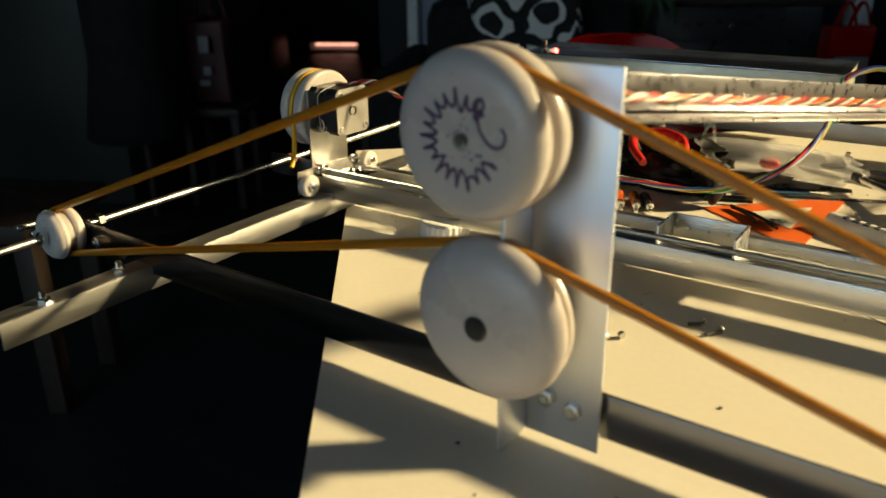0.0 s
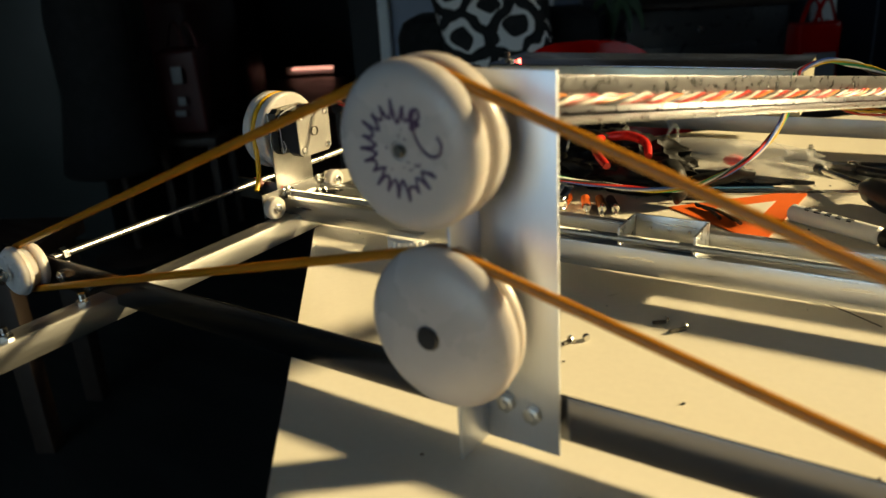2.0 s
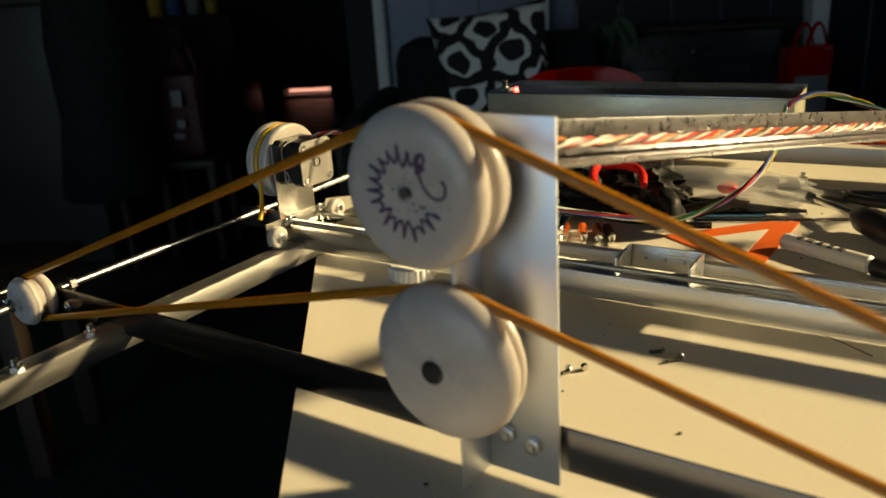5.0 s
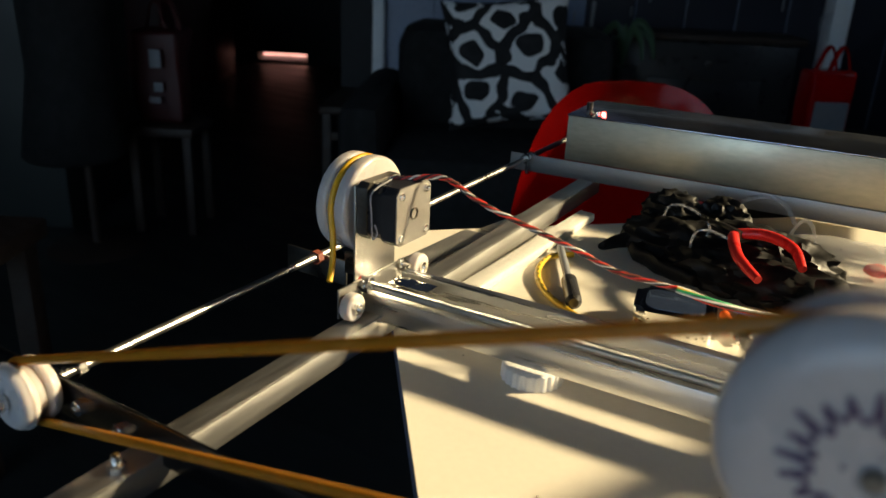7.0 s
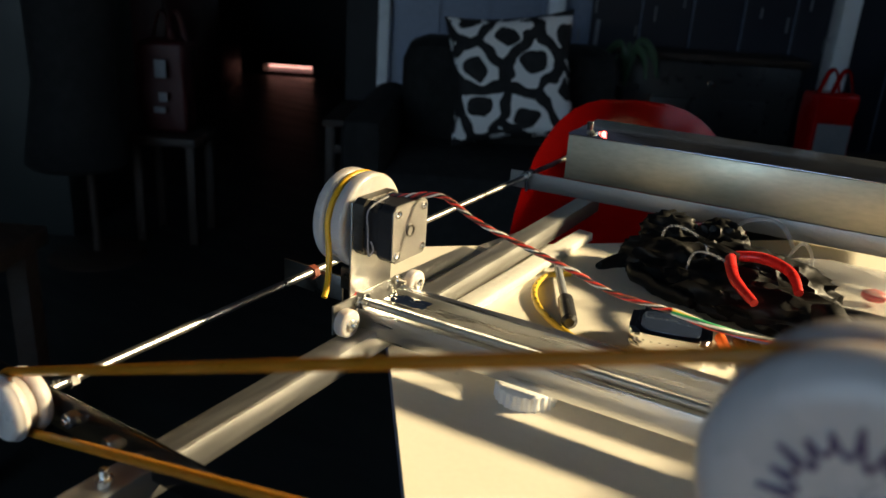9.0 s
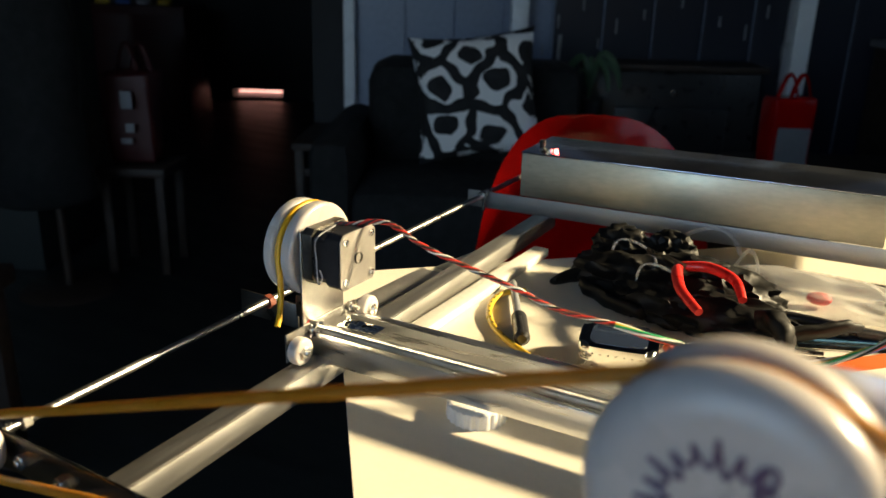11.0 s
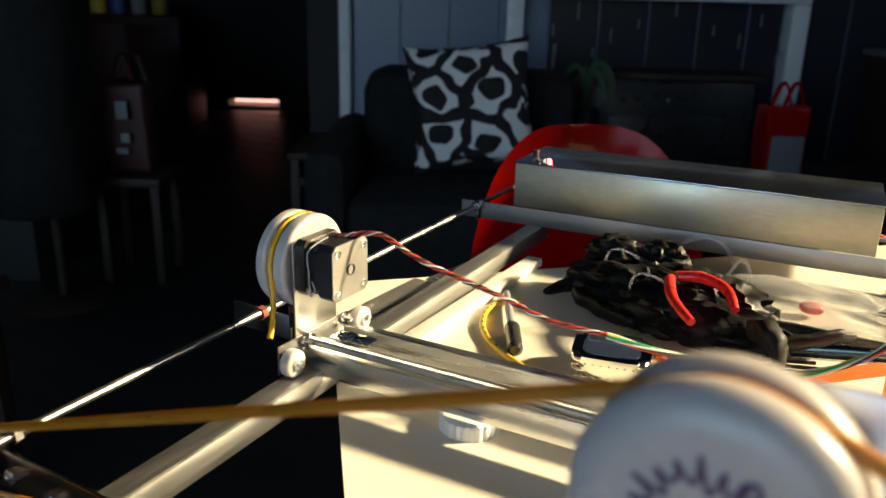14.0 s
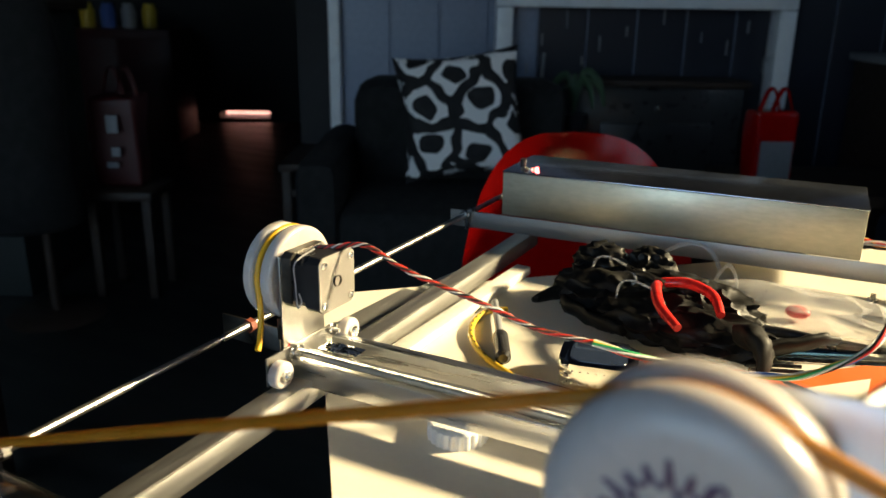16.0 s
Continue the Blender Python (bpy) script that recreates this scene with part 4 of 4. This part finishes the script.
mk = thing("white_marker", (0.15, 0.94, T), "white felt marker with lines of dark print", "pen")
mm = Matrix.Translation((0.106, 0.968, T)) @ pose(0, 0, 0, 0, 0, -25)
part("barrel", rod(bmesh.new(), mm @ Vector((0, 0, 0.008)), mm @ Vector((0.085, 0, 0.008)), 0.0078, 20, 0.002), PLASTIC_W, mk)
part("cap", rod(bmesh.new(), mm @ Vector((0.0855, 0, 0.008)), mm @ Vector((0.13, 0, 0.008)), 0.0080, 20, 0.002), BLACK, mk)
for k in range(4):
    for j in range(5):
        a = radians(60 + 22 * k)
        w = 0.004 + 0.003 * ((k * 7 + j * 3) % 4) / 4
        c = Vector((0.018 + j * 0.010, -0.0079 * math.cos(a), 0.008 + 0.0079 * math.sin(a)))
        part("print_bar", boxm((-w / 2, -0.0007, -0.0001), (w / 2, 0.0007, 0.0001), 0, mm @ Matrix.Translation(c) @ pose(0, 0, 0, 90 - math.degrees(a), 0, 0)), BLACK, mk)


def loose_screw(x, y, deg, length):
    s = thing("screw", (x, y, T), "small steel machine screw lying on the table", "screw", "loose screws")
    m = Matrix.Translation((x, y, T)) @ pose(0, 0, 0, 0, 0, deg)
    part("shank", rod(bmesh.new(), m @ Vector((0, 0, 0.0016)), m @ Vector((length, 0, 0.0016)), 0.0014, 8), DARK_STEEL, s)
    part("head", lathe(bmesh.new(), [(0, 0), (0.0022, 0.0003), (0.0028, 0.0015), (0.0028, 0.0026), (0, 0.0026)], m @ Vector((-0.0024, 0, 0.0029)), m.to_3x3() @ Vector((1, 0, 0)), 14), STEEL, s)


loose_screw(0.081, 0.716, 215, 0.009)
loose_screw(0.095, 0.712, 235, 0.011)
loose_screw(0.036, 0.660, 250, 0.006)
loose_screw(0.044, 0.668, 140, 0.003)
nut = bmesh.new()
hexnut(nut, (0.074, 1.213, T + 0.0002), (0, 0, 1), 0.0058, 0.005)
rod(nut, (0.074, 1.213, T + 0.001), (0.074, 1.213, T + 0.011), 0.0028, 10)
solo("bolt_head", nut, STEEL, "upright steel bolt with its nut on the table", "bolt")
solo("thin_wire", sweep(bmesh.new(), smoothed([(0.128, 0.804, T + 0.0008), (0.145, 0.803, T + 0.0010), (0.160, 0.798, T + 0.0012), (0.182, 0.788, T + 0.0008), (0.205, 0.774, T + 0.0008)], 6), 0.00045, 6), DARK_STEEL, "fine dark wire lying on the table", "wire")

# specks and crumbs on the table
rng = random.Random(21)
crumbs = bmesh.new()
for k in range(70):
    x, yv = rng.uniform(-0.25, 0.3), rng.uniform(0.42, 1.2)
    rel = Vector((x, yv)) - corner
    if rel.dot(Vector((0.7688, 0.6394))) < 0.03:
        continue
    r = rng.uniform(0.0004, 0.0011)
    block(crumbs, (x - r, yv - r * rng.uniform(0.5, 1.4), T + 0.0001), (x + r, yv + r, T + r), r * 0.3, None, 1)
solo("crumbs", crumbs, DARK_STEEL, "dark swarf specks scattered over the table", "swarf", base=(0, 0.8, T), kind="stuff")
solo("scrap", boxm((-0.009, -0.0035, 0.0003), (0.009, 0.0035, 0.0012), 0.0003, Matrix.Translation((0.125, 0.487, T)) @ pose(0, 0, 0, 0, 0, 20)), CLEAR, "small clear plastic scrap lying on the table", "scrap")
# wires at the control box
wire_thing("box_wires", "coloured wires leaving the control box along its bar", [(0.056, 1.232, T + 0.060), (0.085, 1.232, T + 0.056), (0.13, 1.225, T + 0.050), (0.19, 1.215, T + 0.050), (0.26, 1.21, T + 0.054)],
           ["white", "red", "yellow", "orange", "black", "grey"], turns=1.5, twist=0.0045, r=0.0012, steps=8)

# ---- furniture behind ----
# red shell chair
ch = thing("shell_chair", room(0.06, 0.95, 0), "glossy red moulded shell chair behind the table", "chair")
bm = bmesh.new()
rows = []
for i in range(15):
    t = i / 14
    ring = []
    for j in range(25):
        s = j / 24 * 2 - 1
        half = 0.215 * math.cos(math.pi / 2 * t) ** 0.62 + 0.003
        x = s * half
        z = 0.46 + 0.35 * math.sin(math.pi / 2 * t)
        yv = 0.05 + 0.06 * math.sin(math.pi / 2 * t) - 0.09 * (x / 0.215) ** 2
        ring.append(bm.verts.new((0.06 + x, 0.93 + yv, z)))
    rows.append(ring)
for a, b in zip(rows, rows[1:]):
    for j in range(24):
        bm.faces.new((a[j], a[j + 1], b[j + 1], b[j]))
bmesh.ops.solidify(bm, geom=bm.faces[:], thickness=0.006)
bm.transform(ROOM)
part("backrest", bm, CHAIR_RED, ch, smooth=60)
part("seat", boxm((-0.16, 0.60, 0.435), (0.28, 1.0, 0.46), 0.012, ROOM), CHAIR_RED, ch)
for x in (-0.12, 0.24):
    for yv in (0.64, 0.96):
        part("leg", rod(bmesh.new(), room(x, yv, 0), room(x * 0.8 + 0.012, yv * 0.95 + 0.04, 0.436), 0.010), STEEL, ch)

# armchair and printed cushion
arm_ch = thing("armchair", room(-0.15, 2.25, 0), "dark upholstered armchair in shadow", "armchair")
part("seat", boxm((-0.50, 1.75, 0.16), (0.22, 2.5, 0.46), 0.05, ROOM), DARK_CLOTH, arm_ch)
part("backrest", boxm((-0.50, 2.2, 0.40), (0.22, 2.5, 0.78), 0.07, ROOM), DARK_CLOTH, arm_ch)
for x in (-0.62, 0.16):
    part("armrest", boxm((x, 1.75, 0.12), (x + 0.13, 2.5, 0.60), 0.05, ROOM), DARK_CLOTH, arm_ch)
for x in (-0.55, 0.22):
    for yv in (1.8, 2.42):
        part("leg", rod(bmesh.new(), room(x, yv, 0), room(x, yv, 0.14), 0.022), WOOD, arm_ch)
cu = bmesh.new()
W2, n = 0.195, 20
grid = {}
for side in (-1, 1):
    for i in range(n + 1):
        for j in range(n + 1):
            a, b = i / n * 2 - 1, j / n * 2 - 1
            puff = (1 - a ** 4) * (1 - b ** 4)
            pin = 1 - 0.10 * (1 - a * a) * abs(b) ** 3
            pin2 = 1 - 0.10 * (1 - b * b) * abs(a) ** 3
            if side == 1 and (abs(a) == 1 or abs(b) == 1):
                grid[side, i, j] = grid[-1, i, j]
            else:
                grid[side, i, j] = cu.verts.new((a * W2 * pin2, b * W2 * pin, side * 0.055 * math.sqrt(max(0, puff))))
    for i in range(n):
        for j in range(n):
            cu.faces.new((grid[side, i, j], grid[side, i + 1, j], grid[side, i + 1, j + 1], grid[side, i, j + 1]))
me = finish("cushion", cu, cushion_cloth(), 60)
cush = tagged(new("cushion", me), "white cushion with a bold black looping print", "cushion")
cush.matrix_world = ROOM @ pose(-0.14, 2.02, 0.70, 78, 0, 0) @ pose(0, 0, 0, 0, 0, 7)

# wooden side table
st = thing("side_table", room(-0.62, 2.62, 0), "low dark wooden side table", "side table")
part("top", boxm((-0.80, 2.40, 0.43), (-0.32, 2.85, 0.455), 0.004, ROOM), WOOD, st)
for x in (-0.79, -0.36):
    for yv in (2.41, 2.81):
        part("leg", boxm((x, yv, 0), (x + 0.032, yv + 0.032, 0.43), 0.002, ROOM), WOOD, st)
part("apron", boxm((-0.757, 2.415, 0.33), (-0.361, 2.435, 0.36), 0.002, ROOM), WOOD, st)

# white mantelpiece with a dark stove
mt = thing("mantelpiece", room(0.66, 2.9, 0), "white gloss painted mantelpiece on the navy wall", "mantelpiece")
for x in (0.005, 1.140):
    part("leg", boxm((x, 2.87, 0), (x + 0.068, 2.985, 1.012), 0.006, ROOM), GLOSS_W, mt)
part("lintel", boxm((0.005, 2.87, 1.014), (1.208, 2.985, 1.085), 0.005, ROOM), GLOSS_W, mt)
part("shelf", boxm((-0.06, 2.80, 1.087), (1.325, 2.985, 1.115), 0.006, ROOM), GLOSS_W, mt)
for k in range(3):
    part("bracket", boxm((0.28 + k * 0.36, 2.855, 1.022), (0.315 + k * 0.36, 2.869, 1.08), 0.003, ROOM), GLOSS_W, mt)
solo("ornament", lathe(bmesh.new(), [(0, 0), (0.025, 0), (0.032, 0.02), (0.020, 0.045), (0, 0.05)], room(0.857, 2.87, 1.1155), (0, 0, 1), 20), PLASTIC_W, "small white ornament standing on the mantelpiece", "ornament")
solo("bottle", lathe(bmesh.new(), [(0, 0), (0.022, 0), (0.024, 0.10), (0.010, 0.14), (0.010, 0.17), (0, 0.17)], room(1.03, 2.87, 1.1155), (0, 0, 1), 20), BLUE, "slim blue bottle standing on the mantelpiece", "bottle")
pf = thing("picture_frame", room(1.165, 2.88, 1.1155), "pale picture frame leaning on the mantelpiece", "picture frame")
for lo, hi in (((1.085, 0), (1.10, 0.17)), ((1.23, 0), (1.245, 0.17)), ((1.1002, 0), (1.2298, 0.014)), ((1.1002, 0.156), (1.2298, 0.17))):
    part("rim", boxm((lo[0], 2.87, 1.1157 + lo[1]), (hi[0], 2.885, 1.1157 + hi[1]), 0.002, ROOM), SCREEN, pf)
part("picture", boxm((1.1005, 2.876, 1.130), (1.2295, 2.883, 1.2715), 0, ROOM), NAVY_CLOTH, pf, "dark picture")
for u, r, h in ((0.60, 0.035, 0.07), (0.70, 0.028, 0.05), (0.78, 0.03, 0.08)):
    solo("jar", lathe(bmesh.new(), [(0, 0), (r, 0), (r * 1.05, h * 0.7), (r * 0.7, h), (0, h)], room(u, 2.87, 1.1155), (0, 0, 1), 20), WOOD, "small dark jar standing on the mantelpiece", "jar", group="jars on the mantelpiece")
stove = thing("stove", room(0.66, 2.9, 0), "dark iron stove in front of the navy boards", "stove")
part("body", boxm((0.30, 2.72, 0.06), (0.98, 2.93, 0.72), 0.01, ROOM), BLACK, stove)
part("top_plate", boxm((0.28, 2.70, 0.722), (1.0, 2.94, 0.745), 0.004, ROOM), WOOD, stove)
part("door", boxm((0.42, 2.706, 0.18), (0.86, 2.719, 0.58), 0.004, ROOM), BLACK, stove)
part("knob", lathe(bmesh.new(), [(0.005, 0), (0.005, 0.012), (0.012, 0.014), (0.012, 0.022), (0, 0.024)], room(0.64, 2.718, 0.64), -N, 14), STEEL, stove)
# Streaks of shine on the dark boards, drawn as small pewter strips.
for k, (x, z, l) in enumerate(((0.20, 0.86, 0.05), (0.30, 0.93, 0.07), (0.37, 0.78, 0.04), (0.44, 0.84, 0.06), (0.55, 0.90, 0.04), (0.70, 0.95, 0.07), (0.86, 0.88, 0.04), (0.97, 0.83, 0.06), (1.05, 0.92, 0.05), (1.13, 0.76, 0.06), (0.14, 0.74, 0.05))):
    solo("shine_streak", boxm((x, 2.968, z), (x + 0.007, 2.976, z + l), 0.001, ROOM), SCREEN, "small pale strip drawn for a streak of shine", "ornament", group="silver hangings on the wall")

# plant in a pot
plant = thing("potted_plant", room(0.24, 2.45, 0.0), "small drooping houseplant on a dark stand", "plant")
part("stand", boxm((0.13, 2.36, 0), (0.36, 2.54, 0.56), 0.01, ROOM), DARK_CLOTH, plant)
part("pot", lathe(bmesh.new(), [(0.04, 0), (0.055, 0.09), (0.05, 0.09), (0, 0.08)], room(0.27, 2.45, 0.56), (0, 0, 1), 24), BLACK, plant)
rng = random.Random(3)
for k in range(7):
    a, l = rng.uniform(0, 6.28), rng.uniform(0.10, 0.17)
    root = Vector((0.27, 2.45, 0.64))
    line = smoothed([root, root + Vector((math.cos(a) * 0.03, math.sin(a) * 0.03, l)), root + Vector((math.cos(a) * 0.09, math.sin(a) * 0.07, l * 0.8)), root + Vector((math.cos(a) * 0.11, math.sin(a) * 0.09, l * 0.3))], 5)
    bm = sweep(bmesh.new(), line, [0.003 + 0.010 * math.sin(math.pi * q / len(line)) for q in range(len(line))], 8, flat=0.3)
    bm.transform(ROOM)
    part("leaf", bm, LEAF, plant)
solo("pale_stick", rod(bmesh.new(), room(0.135, 2.55, 0.0), room(0.16, 2.5, 0.86), 0.007), SCREEN, "thin pale stick standing by the armchair", "stick")


def carrier_bag(u, v, z0, w, h, label, mark, mat=SHADED_RED):
    b = thing("carrier_bag", room(u, v, z0), label, "bag", "red bags")
    bm = bmesh.new()
    block(bm, (u - w / 2, v - 0.06, z0), (u + w / 2, v + 0.06, z0 + h * 0.8), 0.02, None, 3)
    bmesh.ops.subdivide_edges(bm, edges=bm.edges[:], cuts=2, use_grid_fill=True)
    for q in bm.verts:
        q.co += Vector((1, 1, 0.5)) * 0.02 * noise.noise(q.co * 9)
    bm.transform(ROOM)
    part("sack", bm, mat, b, smooth=70)
    for s in (-1, 1):
        line = smoothed([room(u + s * w * 0.15 + k * w * 0.16, v, z0 + h * (0.76 + (0.24 if k in (0, 1) else 0))) for k in (-1, 0, 1, 2)], 6)
        part("loop", sweep(bmesh.new(), line, 0.012, 8, flat=0.4), mat, b)
    for a, c, d, e in mark:
        part("printed_patch", boxm((u + a, v - 0.092, z0 + c), (u + d, v - 0.084, z0 + e), 0.002, ROOM), SCREEN, b, "pale printed patch")
    return b


stool_r = thing("bench", room(1.18, 2.3, 0), "low dark bench in shadow", "bench")
part("top", boxm((0.82, 2.1, 0.40), (1.60, 2.6, 0.44), 0.006, ROOM), WOOD, stool_r)
for x in (0.84, 1.54):
    part("leg", boxm((x, 2.12, 0), (x + 0.04, 2.58, 0.399), 0.004, ROOM), WOOD, stool_r)
# Takes the chair's brighter red, as the better lit of the two bags.
carrier_bag(0.95, 2.35, 0.441, 0.15, 0.31, "red carrier bag with a pale patch on a bench", [(-0.06, 0.02, 0.05, 0.15)], CHAIR_RED)
dk = thing("tub_chair", room(1.45, 2.0, 0), "dark navy tub chair in shadow", "chair")
part("seat", boxm((1.2, 1.72, 0.15), (1.75, 2.06, 0.42), 0.05, ROOM), NAVY_CLOTH, dk)
part("backrest", boxm((1.22, 1.95, 0.36), (1.75, 2.08, 0.74), 0.06, ROOM), NAVY_CLOTH, dk)
for x in (1.25, 1.68):
    for yv in (1.76, 2.0):
        part("leg", rod(bmesh.new(), room(x, yv, 0), room(x, yv, 0.16), 0.018), WOOD, dk)
cb2 = thing("wooden_cabinet", room(1.75, 2.7, 0), "brown wooden cabinet with a pale shelf on top", "cabinet")
part("body", boxm((1.50, 2.5, 0.0), (2.2, 2.95, 0.82), 0.006, ROOM), WOOD, cb2)
part("top", boxm((1.48, 2.47, 0.822), (2.22, 2.96, 0.85), 0.004, ROOM), SCREEN, cb2, "pale grey top")
part("door", boxm((1.53, 2.488, 0.06), (1.84, 2.498, 0.78), 0.003, ROOM), WOOD, cb2)

# dim things on the other side
cab = thing("tall_cabinet", room(-1.9, 2.3, 0), "dull grey-green cabinet in deep shadow", "cabinet")
part("body", boxm((-2.4, 2.2, 0), (-1.66, 2.8, 0.98), 0.008, ROOM), CABINET_G, cab)
part("worktop", boxm((-2.44, 2.16, 0.982), (-1.62, 2.84, 1.015), 0.006, ROOM), WOOD, cab)
coat = thing("coat_on_stand", room(-1.50, 2.0, 0), "black coat hanging on a stand in shadow", "coat")
part("pole", rod(bmesh.new(), room(-1.50, 2.05, 0), room(-1.50, 2.05, 1.3), 0.015), WOOD, coat)
bm = bmesh.new()
lathe(bm, [(0.0, 1.20), (0.05, 1.17), (0.11, 1.08), (0.135, 0.85), (0.12, 0.6), (0.15, 0.35), (0.13, 0.33), (0, 0.36)], (-1.50, 2.0, 0), (0, 0, 1), 32)
for v in bm.verts:
    v.co += Vector((1, 0.5, 0)) * 0.03 * noise.noise(v.co * 7)
bm.transform(ROOM)
part("coat", bm, DARK_CLOTH, coat, smooth=70)
part("base", lathe(bmesh.new(), [(0, 0.02), (0.14, 0.015), (0.16, 0), (0, 0)], room(-1.50, 2.05, 0), (0, 0, 1), 32), WOOD, coat)
stl = thing("stool", room(-1.3, 2.35, 0), "low dark stool in shadow", "stool")
part("top", boxm((-1.44, 2.2, 0.36), (-1.20, 2.44, 0.39), 0.004, ROOM), WOOD, stl)
for x in (-1.43, -1.24):
    for yv in (2.21, 2.40):
        part("leg", boxm((x, yv, 0), (x + 0.03, yv + 0.03, 0.36), 0.002, ROOM), WOOD, stl)
# Keeps the near-black red, its shade painted in.
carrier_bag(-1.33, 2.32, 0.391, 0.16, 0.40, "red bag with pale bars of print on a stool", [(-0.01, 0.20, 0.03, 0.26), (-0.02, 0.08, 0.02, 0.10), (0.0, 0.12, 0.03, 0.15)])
ct = thing("coffee_table", room(-1.42, 0.9, 0), "corner of a low brown wooden table", "table")
part("top", boxm((-1.75, 0.76, 0.42), (-1.10, 1.08, 0.46), 0.005, ROOM), WOOD, ct)
for x in (-1.7, -1.16):
    for yv in (0.79, 1.01):
        part("leg", boxm((x, yv, 0), (x + 0.045, yv + 0.045, 0.419), 0.003, ROOM), WOOD, ct)
rb = thing("sideboard", room(-2.4, 5.6, 0), "dim red sideboard with odds and ends on it", "sideboard")
part("body", boxm((-2.9, 5.3, 0), (-2.15, 5.8, 0.80), 0.008, ROOM), SHADED_RED, rb)
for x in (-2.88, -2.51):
    part("door", boxm((x, 5.288, 0.06), (x + 0.34, 5.299, 0.74), 0.003, ROOM), SHADED_RED, rb)
for k, (x, mat) in enumerate(((-2.8, WIRES["yellow"]), (-2.65, WIRES["blue"]), (-2.5, WIRES["grey"]), (-2.35, WIRES["yellow"]))):
    solo("storage_jar", lathe(bmesh.new(), [(0, 0), (0.05, 0), (0.055, 0.12), (0.04, 0.15), (0.04, 0.17), (0, 0.17)], room(x, 5.5, 0.801), (0, 0, 1), 20), mat, "small storage jar standing on the dim sideboard", "jar", group="jars on the sideboard")
